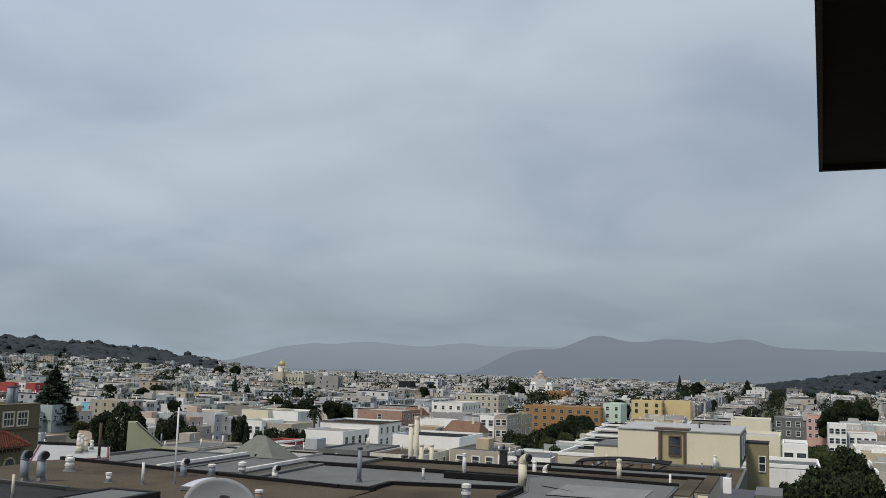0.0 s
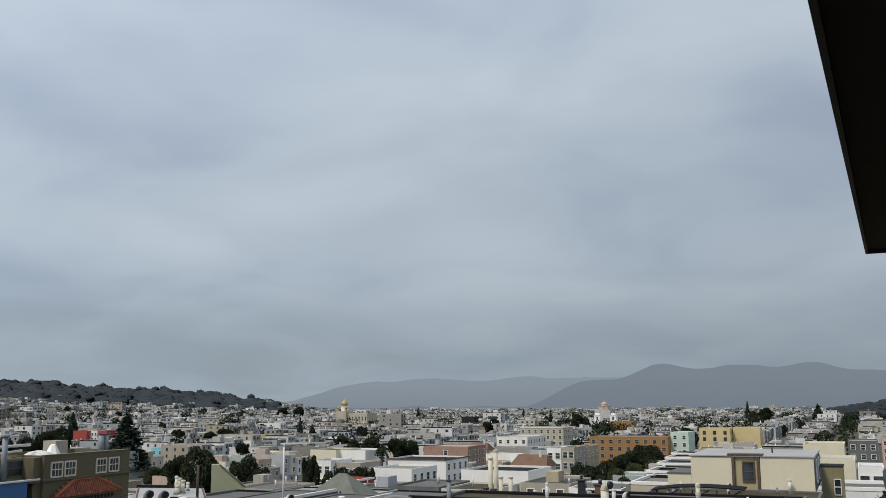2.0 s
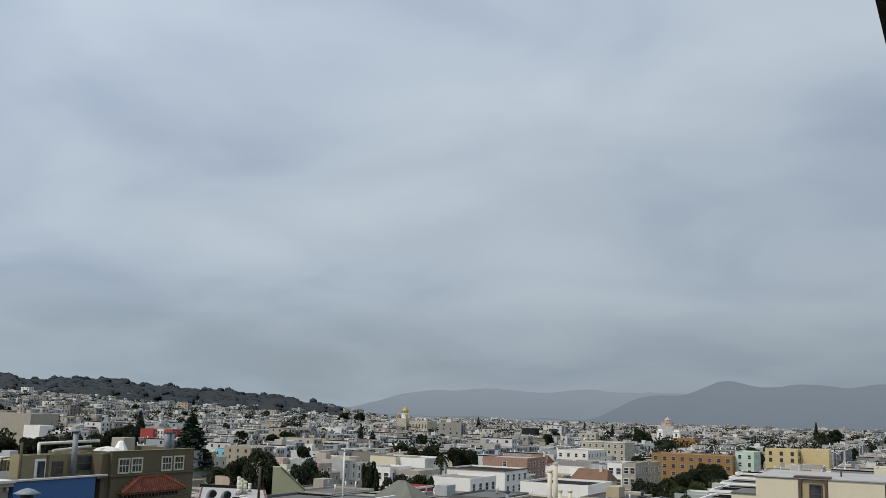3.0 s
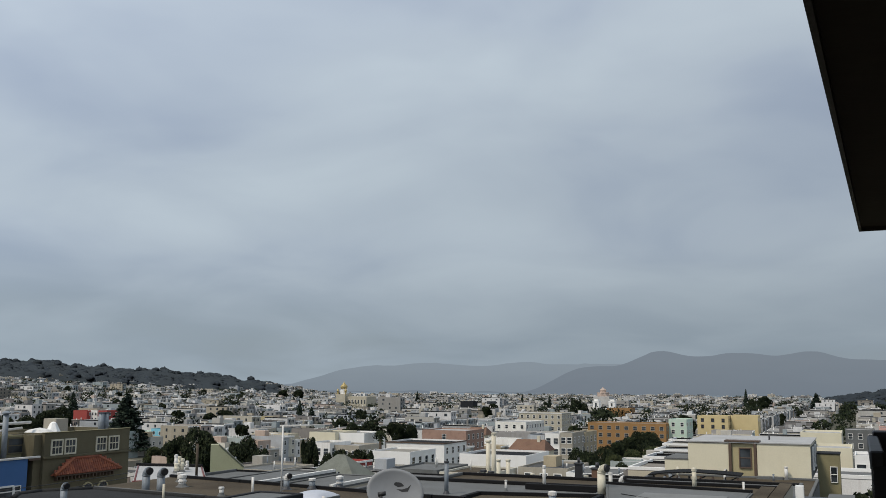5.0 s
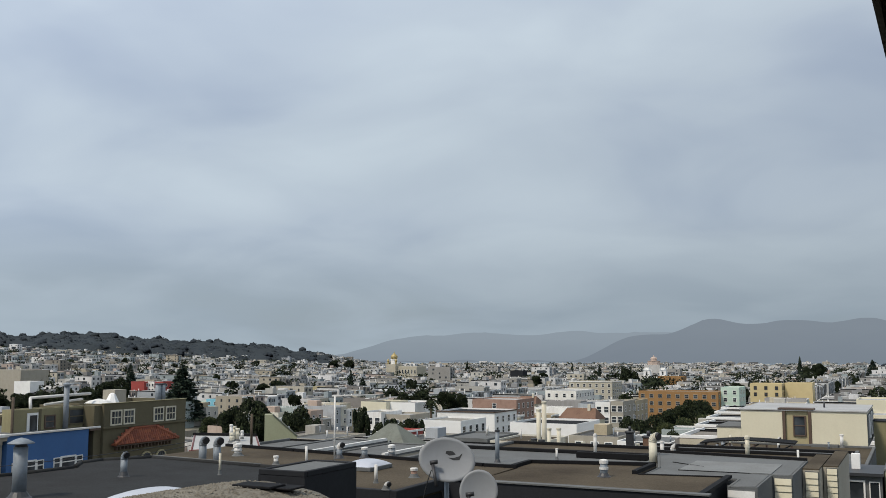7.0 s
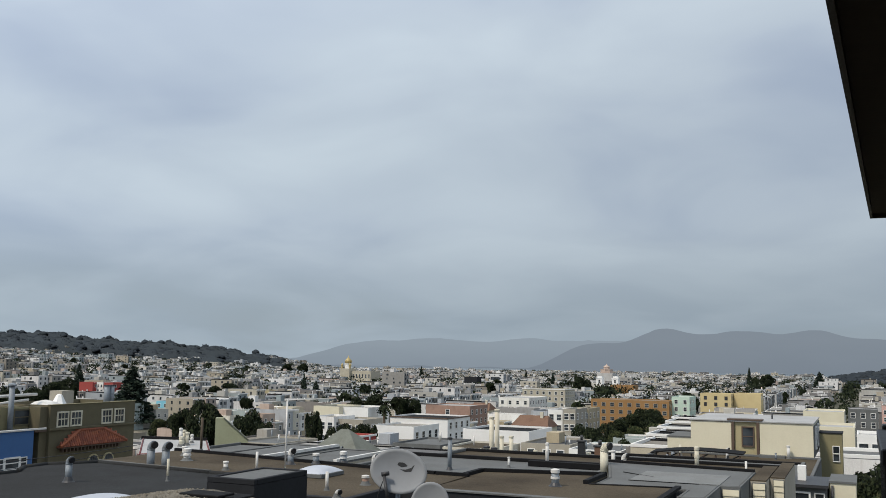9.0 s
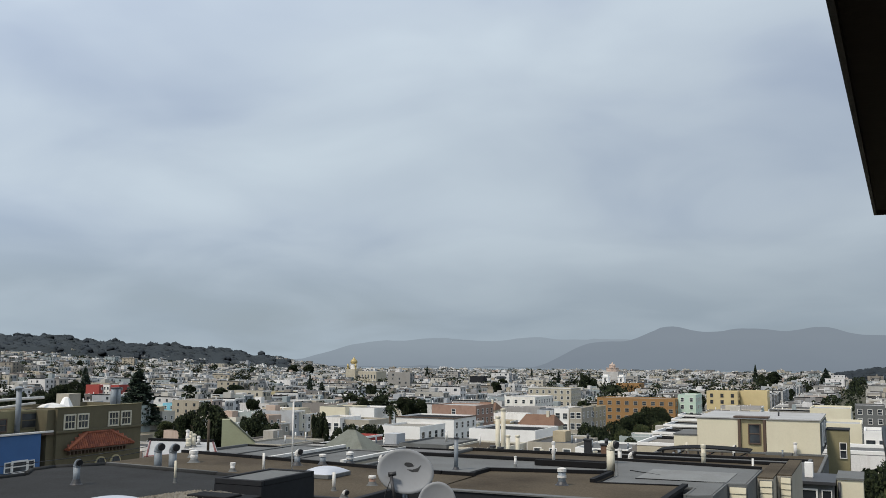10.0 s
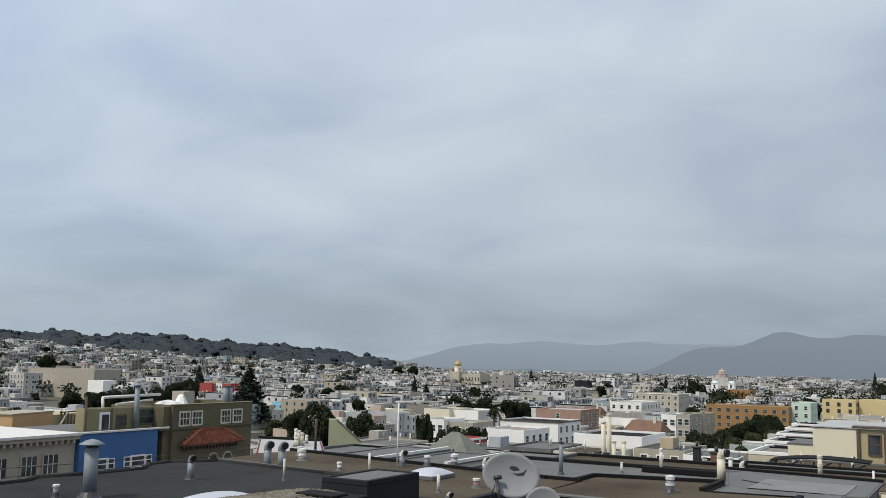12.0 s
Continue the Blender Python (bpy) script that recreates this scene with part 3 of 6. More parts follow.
def far_woods():
    """The wooded ridge and the wooded slope beyond the last houses."""
    rng = np.random.default_rng(77)
    lobes = []
    for i in range(1500):
        az = rng.uniform(32.4, 62)
        dist = rng.uniform(1680, 2040)
        s = rng.uniform(4.5, 8.5)
        a = radians(az)
        x, y = -dist * math.sin(a), dist * math.cos(a)
        stand = 2.0 * math.sin(az * 2.1) + 1.6 * math.sin(az * 5.3 + 1.0) + crest_rise(az)
        high = ground_z(x, y) + s * 0.6 + rng.uniform(0, 2.0) + stand + (4.5 if rng.random() < 0.08 else 0.0)
        lobes.append((x, y, high, s * 1.05, s * 1.05, s * 0.78))
        if rng.random() < 0.5:
            lobes.append((x + rng.uniform(-4, 4), y + rng.uniform(-4, 4), high - s * 0.7, s * 1.3, s * 1.3, s))
    for i in range(620):
        az = rng.uniform(-12, 1.7)
        dist = rng.uniform(1390, 2050)
        s = rng.uniform(5, 8)
        a = radians(az)
        x, y = -dist * math.sin(a), dist * math.cos(a)
        lobes.append((x, y, ground_z(x, y) + s * 0.7, s * 1.3, s * 1.3, s * 0.8))
    v, f = leaf_cloud(lobes, 75000, 1.0, 78)
    # dense inner masses of the crowns
    ico = bmesh.new()
    bmesh.ops.create_icosphere(ico, subdivisions=2, radius=1.0)
    base_v = np.array([c.co[:] for c in ico.verts])
    base_f = np.array([[w.index for w in p.verts] for p in ico.faces])
    ico.free()
    L = np.array(lobes)
    wob = 1 + 0.06 * rng.normal(size=(len(L), len(base_v), 1))
    blob = (L[:, None, :3] + base_v[None] * L[:, None, 3:] * 0.9 * wob).reshape(-1, 3)
    tri = (base_f[None] + (np.arange(len(L)) * len(base_v) + len(v))[:, None, None]).reshape(-1, 3)
    v, f = np.concatenate([v, blob]), f.tolist() + tri.tolist()
    # the closed canopy between the crowns
    rows, cols = 27, 250
    n0 = len(v)
    sheet = []
    for i in range(cols):
        az = 32.3 + i * 30.0 / (cols - 1)
        for j in range(rows):
            dist = 1665 + j * 15
            x, y = -dist * math.sin(radians(az)), dist * math.cos(radians(az))
            rise = 9.4 + 1.8 * noise.noise((x * 0.09, y * 0.09, 0)) + 0.7 * noise.noise((x * 0.25, y * 0.25, 3)) + crest_rise(az) + 2.0 * math.sin(az * 2.1) + 1.6 * math.sin(az * 5.3 + 1.0)
            sheet.append((x, y, ground_z(x, y) + rise * smooth(-1, 2, j) * smooth(32.2, 33.0, az)))
    v = np.concatenate([v, np.array(sheet)])
    f += [(n0 + i * rows + j, n0 + i * rows + j + 1, n0 + (i + 1) * rows + j + 1, n0 + (i + 1) * rows + j) for i in range(cols - 1) for j in range(rows - 1)]
    return tagged(new("woodland", cloud_mesh("woodland", v, f, M["wood_far"])), "dark woodland covering the ridge above the houses, haze tinted into its leaves", "woodland", kind="stuff")


far_woods()

# ---------------------------------------------------------------- houses


def window_mesh(w, h):
    """Frame and pane of a sash window in the plane y = 0, seen from -y."""
    fr = bmesh.new()
    t = min(0.12, w * 0.12)
    box(fr, -w / 2 - t, -0.07, -t, -w / 2, 0.04, h + t)
    box(fr, w / 2, -0.07, -t, w / 2 + t, 0.04, h + t)
    box(fr, -w / 2, -0.07, h, w / 2, 0.04, h + t)
    box(fr, -w / 2, -0.1, -t, w / 2, 0.04, 0)
    box(fr, -w / 2, -0.05, h * 0.48, w / 2, 0.03, h * 0.48 + 0.07)
    pn = bmesh.new()
    box(pn, -w / 2, -0.025, 0, w / 2, 0.02, h)
    return mesh_of("window", fr, M["trim"]), mesh_of("pane", pn, M["pane"])


WINDOWS = {}


def add_window(parent, w, h, x, y, z, turn=0.0, frame_mat=None):
    key = (round(w, 2), round(h, 2), frame_mat)
    if key not in WINDOWS:
        WINDOWS[key] = window_mesh(w, h)
        if frame_mat:
            WINDOWS[key][0].materials[0] = M[frame_mat]
    fm, pm = WINDOWS[key]
    win = part("window", fm, None, parent)
    win.matrix_basis = pose(x, y, z, 0, 0, turn)
    part("pane", pm, None, win)
    return win


def shell(bm, w, d, h, parapet=0.45, deep=4.0):
    """Walls with a parapet round a sunk roof."""
    t = 0.22
    rings = [[bm.verts.new((x, y, z)) for x, y in ((-w / 2 + o, o), (w / 2 - o, o), (w / 2 - o, d - o), (-w / 2 + o, d - o))] for o, z in ((0, -deep), (0, h), (t, h), (t, h - parapet))]
    for p, q in zip(rings, rings[1:]):
        for i in range(4):
            bm.faces.new((p[i], p[(i + 1) % 4], q[(i + 1) % 4], q[i]))
    bm.faces.new(rings[0][::-1])
    bm.faces.new(rings[-1])


def house_kind(seed, w, d, h, bay, storeys, wall="stucco", roof="flat_roof", cornice="trim", rear=True):
    """A flat-roofed row house, front towards -y."""
    rng = random.Random(seed)
    t = thing("row_house", "", "house")
    part("wall", made(shell, w, d, h), M[wall], t)
    part("roof", made(box, -w / 2 + 0.22, 0.22, h - 0.45, w / 2 - 0.22, d - 0.22, h - 0.40), M[roof], t)
    c = bmesh.new()
    box(c, -w / 2, -0.35, h - 0.35, w / 2, -0.002, h - 0.05)
    box(c, -w / 2, -0.18, h - 0.6, w / 2, -0.002, h - 0.36)
    part("cornice", c, M[cornice], t)
    fh = (h - 0.9) / storeys
    for s in range(storeys):
        z = s * fh + 0.95
        if bay and s:
            bx = -w / 4 if bay > 0 else w / 4
            if s == 1:
                part("bay", made(poly_prism, [(bx - 1.5, -0.002), (bx - 1.0, -0.8), (bx + 1.0, -0.8), (bx + 1.5, -0.002)], fh * 0.95, h - 0.62), M[wall], t)
            add_window(t, 1.1, 1.5, bx, -0.81, z)
            add_window(t, 1.0, 1.5, -bx, 0.0, z)
        else:
            for x in (-w / 4, w / 4):
                add_window(t, 1.2, 1.45 if s else 1.9, x, 0.0, z if s else 0.3)
        if rear and s:
            for x in (-w / 4, w / 4):
                add_window(t, 1.1, 1.3, x, d, z, 180)
    v = bmesh.new()
    for i in range(rng.randint(2, 4)):
        x, y = rng.uniform(-w * 0.35, w * 0.35), rng.uniform(d * 0.25, d * 0.85)
        tube(v, (x, y, h - 0.42), (x, y, h + rng.uniform(0.2, 0.9)), 0.12, n=8)
    part("vent_pipe", v, M["white_pipe"], t)
    if seed % 3 == 0:
        part("stair_hut", made(box, -w * 0.2, d * 0.55, h - 0.41, w * 0.2, d * 0.8, h + 1.7), M[wall], t)
    if seed % 3 == 1:
        part("skylight", made(box, -0.6, d * 0.4, h - 0.41, 0.6, d * 0.4 + 1.4, h - 0.1, 0.08), M["trim"], t)
    return t


KINDS = [house_kind(i, 7.6, random.Random(i).uniform(14, 18.5), hh, bay, st) for i, (hh, bay, st) in enumerate(
    ((7.4, 1, 2), (8.2, -1, 2), (9.8, 1, 3), (10.6, -1, 3), (7.0, 0, 2), (9.4, 0, 3), (8.8, 1, 3), (11.2, 1, 3), (6.8, -1, 2), (10.0, -1, 3)))]
HOUSE_LABELS = ["pale stucco row house with a flat roof and bay window", "plain stucco row house with flat tarred roof"]

# single buildings of note, kept clear of row houses
LANDMARK_SPOTS = [(-88, 398, 20), (-66, 410, 13), (-57, 470, 17), (-152, 480, 18), (-68, 188, 16), (-88, 205, 16), (-120, 255, 17), (-186, 222, 9), (-309, 377, 15), (-405, 435, 17), (-97, 202, 15), (-111, 248, 18), (-123, 296, 16), (-138, 408, 20), (-321, 487, 22), (-765, 630, 32), (10, 427, 11), (-126, 228, 14),
                  (-525, 960, 34), (-240, 965, 12), (-200, 778, 16), (-300, 742, 11), (-110, 225, 10), (-150, 300, 14), (-78, 262, 16), (-70, 270, 12), (-84, 255, 12), (-76, 232, 10), (-9, 240, 12), (-5, 168, 12), (14, 338, 10), (8, 306, 10)]
KEEP_OUT += LANDMARK_SPOTS


def taken(x, y, r=5.0):
    return any((x - a) ** 2 + (y - b) ** 2 < (r + c) ** 2 for a, b, c in KEEP_OUT)


# open gardens and low lots before the larger trees: bearing, distance, half width
CLEARINGS = [(40.2, 368, 2.4, 190), (51.0, 618, 2.6, 190), (37.6, 222, 1.6, 60), (34.6, 196, 1.3, 60), (26.95, 255, 0.8, 60), (12.3, 300, 2.0, 60), (14.6, 245, 1.6, 80), (31.1, 205, 0.6, 50), (29.2, 222, 1.6, 60), (24.8, 240, 2.4, 70), (20.3, 180, 2.6, 60), (41.4, 400, 0.9, 60), (47.9, 415, 3.4, 120), (-1.5, 200, 2.4, 90), (28.5, 1080, 1.4, 330), (14.0, 770, 0.7, 160), (14.0, 960, 0.5, 120), (40.1, 485, 1.0, 150), (43.3, 590, 1.0, 150), (52.0, 560, 1.4, 70), (36.3, 600, 1.3, 70), (17.5, 476, 1.5, 90)]
rng = random.Random(404)
near_lots, far_lots = [], []
for k in range(-34, 4):
    street_x = -48 + 73 * k
    for side in (1, -1):
        y, row_h = 112.0, rng.choice((7.2, 8.0, 8.8, 9.6))
        while y < 2440:
            y += 7.6 if rng.random() < 0.9 else 9.5
            if (y - 150) % 186 < 17:
                row_h = rng.choice((7.0, 7.8, 8.6, 9.4, 10.0))
                continue
            x = street_x + side * 9.0
            dist, az = math.hypot(x, y), math.degrees(math.atan2(-x, y))
            if not (-8 < az < 60) or dist < 175 or dist > (2380 if 1.8 < az < 34 else 1720 if az > 30 else 1380):
                continue
            cx = x + side * 8
            if rng.random() < 0.03 or taken(cx, y):
                continue
            if any(abs(az - a) < w and d0 - run < dist < d0 for a, d0, w, run in CLEARINGS):
                continue
            (near_lots if dist < 430 else far_lots).append((dist, x, y, side, row_h))
near_lots.sort()
far_lots += near_lots[230:]
for dist, x, y, side, row_h in near_lots[:230]:
    ob = copy_thing(KINDS[rng.randrange(len(KINDS))], pose(x, y, ground_z(x, y) + rng.uniform(-0.5, 0.5), 0, 0, 90 * side))
    tagged(ob, HOUSE_LABELS[0] if rng.random() < 0.7 else HOUSE_LABELS[1], "house", "row houses below the hill")
for p in KINDS:
    drop(p)


def far_city():
    """The thousands of row houses farther off: walls, roofs, window openings and cornices."""
    wv, wf, rv, rf, gv, gf, tv, tf, ev, ef = [], [], [], [], [], [], [], [], [], []
    quads = ((4, 5, 6, 7), (0, 1, 5, 4), (1, 2, 6, 5), (2, 3, 7, 6), (3, 0, 4, 7))

    def add(v, f, x0, y0, z0, x1, y1, z1):
        n = len(v)
        v.extend(((x0, y0, z0), (x1, y0, z0), (x1, y1, z0), (x0, y1, z0), (x0, y0, z1), (x1, y0, z1), (x1, y1, z1), (x0, y1, z1)))
        f.extend(tuple(n + i for i in q) for q in quads)

    for dist, x, y, side, row_h in far_lots:
        z = ground_z(x, y) + rng.uniform(-0.15, 0.15)
        w, d, h = 7.5, rng.uniform(13, 19), row_h + rng.choice((-1.2, -0.5, 0.0, 0.0, 0.1, 0.2, 0.4, 0.9, 2.2))
        if rng.random() < 0.02:
            h += rng.uniform(3, 7)
        xa, xb = (x, x + d) if side > 0 else (x - d, x)
        add(wv, wf, xa, y - w / 2, z - 4, xb, y + w / 2, z + h)
        add(rv, rf, xa + 0.3, y - w / 2 + 0.3, z + h - 0.1, xb - 0.3, y + w / 2 - 0.3, z + h + 0.03)
        front, out = (xa, -1) if side > 0 else (xb, 1)
        add(tv, tf, min(front, front + out * 0.4), y - w / 2, z + h - 0.5, max(front, front + out * 0.4), y + w / 2, z + h - 0.05)
        if rng.random() < 0.45:
            add(ev, ef, xa - 0.06, y - w / 2 - 0.06, z + h - 0.35, xb + 0.06, y - w / 2 + 0.25, z + h + 0.12)
        # wide dark panel on some side walls, added for more darks
        if rng.random() < 0.4:
            add(gv, gf, xa + d * 0.3, y - w / 2 - 0.08, z + h - 6.2, xa + d * rng.uniform(0.5, 0.9), y - w / 2 + 0.02, z + h - 3.4)
        if rng.random() < 0.5:
            add(wv, wf, xb - 0.1, y - 1.4, z + 2.6, xb + 0.9, y + 1.4, z + h - 0.6)
            for yo in (-1.0, 0.2):
                add(gv, gf, xb + 0.88, y + yo, z + h - 2.6, xb + 0.95, y + yo + 0.8, z + h - 1.2)
        for k in range(2):
            if rng.random() < 0.6:
                px, py = xa + d * rng.uniform(0.1, 0.9), y + rng.uniform(-3, 3)
                add(tv, tf, px, py, z + h, px + 0.35, py + 0.35, z + h + rng.uniform(0.6, 1.6))
        if rng.random() < 0.5:
            a = rng.uniform(0.2, 0.6)
            bx, ln = xa + d * a, rng.uniform(1.5, 4.5)
            add(wv, wf, bx, y - rng.uniform(0.8, 2.2), z + h, bx + ln, y + rng.uniform(0.8, 2.2), z + h + rng.uniform(1.0, 2.8))
        for st in range(3 if h > 8.6 else 2):
            zz = z + h - 2.6 - st * 2.9
            for yo in (-2.0, 1.6):
                for fx, o in ((xb, 1),):
                    add(gv, gf, fx - 0.02, y + yo - 0.55, zz, fx + 0.05, y + yo + 0.6, zz + 1.4)
            for xo in (d * 0.2, d * 0.5, d * 0.78):
                if rng.random() < 0.75:
                    add(gv, gf, xa + xo, y - w / 2 - 0.05, zz, xa + xo + rng.uniform(0.8, 1.8), y - w / 2 + 0.02, zz + 1.4)
    for name, v, f, m, label in (("house_walls", wv, wf, "stucco_far", "pale stucco walls of thousands of distant row houses"), ("house_roofs", rv, rf, "flat_roof_far", "flat grey roofs of distant row houses"),
                                 ("house_windows", gv, gf, "pane", "small dark windows and wide dark wall panels of distant row houses"), ("house_cornices", tv, tf, "trim", "white cornices and vents of distant row houses"), ("house_roof_edges", ev, ef, "black_tar", "black tarred roof edges of distant row houses")):
        me = bpy.data.meshes.new(name)
        me.from_pydata(v, [], f)
        me.materials.append(M[m])
        tagged(new(name, me), label, "houses", kind="stuff")


far_city()


def far_gardens():
    """Small dark trees and shrubs in the back gardens between far rows."""
    rng = np.random.default_rng(5)
    lobes = []
    for i in range(1500):
        k = rng.integers(-30, 4)
        x = -48 + 73 * k + 36.5 + rng.uniform(-7, 7) + (0 if rng.random() < 0.7 else 30)
        y = rng.uniform(260, 2200)
        d, az = math.hypot(x, y), math.degrees(math.atan2(-x, y))
        if not (-7 < az < 58) or d > (2250 if 1.8 < az < 34 else 1700 if az > 30 else 1380) or d < 430:
            continue
        s = rng.uniform(2.2, 4.6)
        z = ground_z(x, y)
        for j in range(3):
            lobes.append((x + rng.uniform(-3, 3), y + rng.uniform(-3, 3), z + 6.0 + rng.uniform(0, 6.0), s, s, s * 0.8))
    v, f = leaf_cloud(lobes, 80000, 0.6, 6)
    tagged(new("garden_trees", cloud_mesh("garden_trees", v, f, M["leaf"])), "dark garden trees scattered between far house rows", "trees", kind="stuff")


far_gardens()


def road(k):
    bm = bmesh.new()
    x = -48 + 73 * k
    prev = None
    for i in range(46):
        y = 100 + i * 40
        row = [bm.verts.new((x + dx, y, ground_z(x + dx, y) + 0.08)) for dx in (-5.5, 5.5)]
        if prev:
            bm.faces.new((prev[0], prev[1], row[1], row[0]))
        prev = row
    tagged(part("road", bm, M["asphalt"]), "straight grey asphalt avenue between house rows", "road", kind="structure")


for k in range(-8, 3):
    road(k)


def car_kind(col):
    t = thing("parked_car", "", "car")
    b = bmesh.new()
    box(b, -0.9, -2.2, 0.3, 0.9, 2.2, 0.85, 0.12)
    part("body", b, col, t)
    c = bmesh.new()
    box(c, -0.75, -1.2, 0.85, 0.75, 1.3, 1.42, 0.2)
    part("cabin", c, M["pane"], t)
    for x in (-0.85, 0.85):
        for y in (-1.4, 1.4):
            part("wheel", made(tube, (x - 0.1, y, 0.32), (x + 0.1, y, 0.32), 0.32, n=12), M["iron"], t)
    return t


CAR_COLS = [("white", (0.7, 0.7, 0.7)), ("grey", (0.2, 0.21, 0.22)), ("dark", (0.03, 0.03, 0.04)), ("silver", (0.45, 0.46, 0.47)), ("red", (0.25, 0.03, 0.03))]
CARS = [(n, car_kind(surface("car_paint_" + n, c, rough=0.3, spread=0.03, bump=0))) for n, c in CAR_COLS]
for i in range(44):
    n, proto = CARS[rng.randrange(5)]
    side = rng.choice((-4.4, 4.4))
    x, y = -48 + side, 330 + i * 13 + rng.uniform(-3, 3)
    ob = copy_thing(proto, pose(x, y, ground_z(x, y) + 0.1))
    tagged(ob, n + " car parked along the kerb of the avenue", "car", "cars parked along the avenue")
for n, p in CARS:
    drop(p)

# ---------------------------------------------------------------- buildings of note


def block(name, label, az0, az1, el, dist, depth, wall, roof="flat_roof", rows=2, cols=4, side_cols=4, win=(1.2, 1.5), trim=None, base=None, cat="building", first=1.3, pitch=2.9, sash=None):
    """An axis-aligned building whose -y face spans two bearings at a distance, its roofline at an elevation."""
    y = dist
    x0, x1 = -y * math.tan(radians(az0)), -y * math.tan(radians(az1))
    top = EYE + math.hypot((x0 + x1) / 2, y) * math.tan(radians(el))
    w = x1 - x0
    g = ground_z((x0 + x1) / 2, y) if base is None else base
    h = top - g
    t = thing(name, label, cat, ((x0 + x1) / 2, y, g))
    part("wall", made(shell, w, depth, h), M[wall], t)
    part("roof", made(box, -w / 2 + 0.22, 0.22, h - 0.45, w / 2 - 0.22, depth - 0.22, h - 0.40), M[roof], t)
    if trim:
        c = bmesh.new()
        box(c, -w / 2 - 0.15, -0.2, h - 0.3, w / 2 + 0.15, -0.003, h + 0.04)
        box(c, w / 2 + 0.003, -0.2, h - 0.3, w / 2 + 0.2, depth, h + 0.04)
        part("cornice", c, M[trim], t)
    for r in range(rows):
        z = h - first - win[1] - r * pitch
        if z < 0.3:
            break
        for c in range(cols):
            add_window(t, win[0], win[1], -w / 2 + (c + 0.5) * w / cols, 0, z, 0, sash)
        for c in range(side_cols):
            add_window(t, win[0], win[1], w / 2, (c + 0.5) * depth / side_cols, z, 90, sash)
    return t


block("apartment_building", "long orange stucco apartment block with white windows", 14.8, 10.35, -2.2, 392, 14, "orange", "flat_roof", 3, 9, 3, (1.5, 1.4), None, sash="beige")
block("apartment_building", "mint green stucco house with flat roof", 10.2, 9.2, -1.95, 398, 16, "mint", rows=3, cols=2, side_cols=4)
block("apartment_building", "yellow stucco building with dark windows", 8.6, 6.9, -1.72, 462, 12, "yellow", rows=2, cols=3, side_cols=3, sash="brown_trim")
block("apartment_building", "yellow stucco building with dark windows", 6.75, 5.3, -1.68, 470, 12, "yellow", rows=1, cols=0, side_cols=2)
block("apartment_building", "cream apartment block with rows of windows", 18.8, 16.3, -1.66, 476, 18, "stone", rows=4, cols=7, side_cols=5, trim="trim")
block("apartment_building", "grey-white apartment block with many windows", 20.2, 18.4, -2.2, 395, 26, "stucco", rows=3, cols=4, side_cols=7)
block("warehouse", "long plain white building with flat roof", 22.3, 18.4, -4.1, 178, 15, "trim", "black_tar", 0, 0, 0)
block("apartment_building", "white building with dark front windows", 27.6, 25.2, -3.95, 195, 14, "trim", "flat_roof", 2, 0, 4, (1.4, 1.7))
block("apartment_building", "long white building with brown parapet roof", 26.6, 23.2, -3.42, 240, 16, "trim", "black_tar", 2, 0, 4, (1.3, 1.6), "brown_trim")
block("apartment_building", "brick-red apartment building with flat roof", 24.5, 21.9, -2.72, 288, 16, "brick", rows=2, cols=1, side_cols=4)
block("apartment_building", "cream building with a blank side wall", 31.1, 29.6, -2.85, 222, 12, "cream", rows=0, cols=0, side_cols=2)
block("apartment_building", "white building with a blank side wall", 29.45, 27.9, -2.9, 224, 12, "trim", rows=0, cols=0, side_cols=2)
block("row_house", "low pale stucco house between garden trees", 31.2, 29.9, -3.45, 196, 10, "stucco", rows=2, cols=3, side_cols=3, cat="house")
block("row_house", "low beige stucco house between garden trees", 29.75, 28.2, -3.6, 198, 10, "beige", rows=2, cols=3, side_cols=3, cat="house")
block("row_house", "bright cyan wooden house with white trim", 40.0, 39.35, -2.62, 372, 9, "cyan", rows=3, cols=2, side_cols=2, cat="house")
block("row_house", "pale blue wooden house with bay windows", 40.9, 40.1, -2.75, 370, 9, "mint", rows=3, cols=2, side_cols=2, cat="house")
block("apartment_building", "modern building with red stucco panels", 44.15, 43.45, -1.58, 430, 10, "red", rows=1, cols=0, side_cols=2)
block("apartment_building", "modern building with red stucco panels", 42.85, 42.4, -1.6, 432, 10, "red", rows=1, cols=0, side_cols=2)
block("apartment_building", "grey modern building between red ones", 43.4, 42.9, -1.58, 433, 10, "stucco", rows=3, cols=3, side_cols=2)
block("apartment_building", "dark windowless boxy building on the skyline", 22.25, 21.5, -1.02, 745, 10, "dark_box", "black_tar", 0, 0, 0)
block("row_house", "salmon pink stucco house with flat roof", -0.9, -1.9, -2.2, 420, 14, "pink", rows=3, cols=3, side_cols=3, cat="house")
block("apartment_building", "small red house with white roof edge", 30.1, 28.8, -4.6, 150, 9, "red", rows=1, cols=1, side_cols=3, trim="trim", base=-8)
block("apartment_building", "large beige building with blank wall", 53.3, 49.9, -0.87, 386, 20, "beige", rows=0, cols=0, side_cols=0)
block("apartment_building", "white flat-roofed building with blank walls", 50.2, 49.4, -1.5, 366, 9, "trim", rows=0, cols=0, side_cols=0)
block("apartment_building", "pale building with a grid of small windows", 54.2, 53.5, -1.14, 345, 12, "stucco", rows=4, cols=4, side_cols=3)
block("apartment_building", "long white building below the wooded ridge", 54.9, 53.0, 0.46, 890, 14, "trim", rows=2, cols=14, side_cols=3, win=(2.2, 2.0))
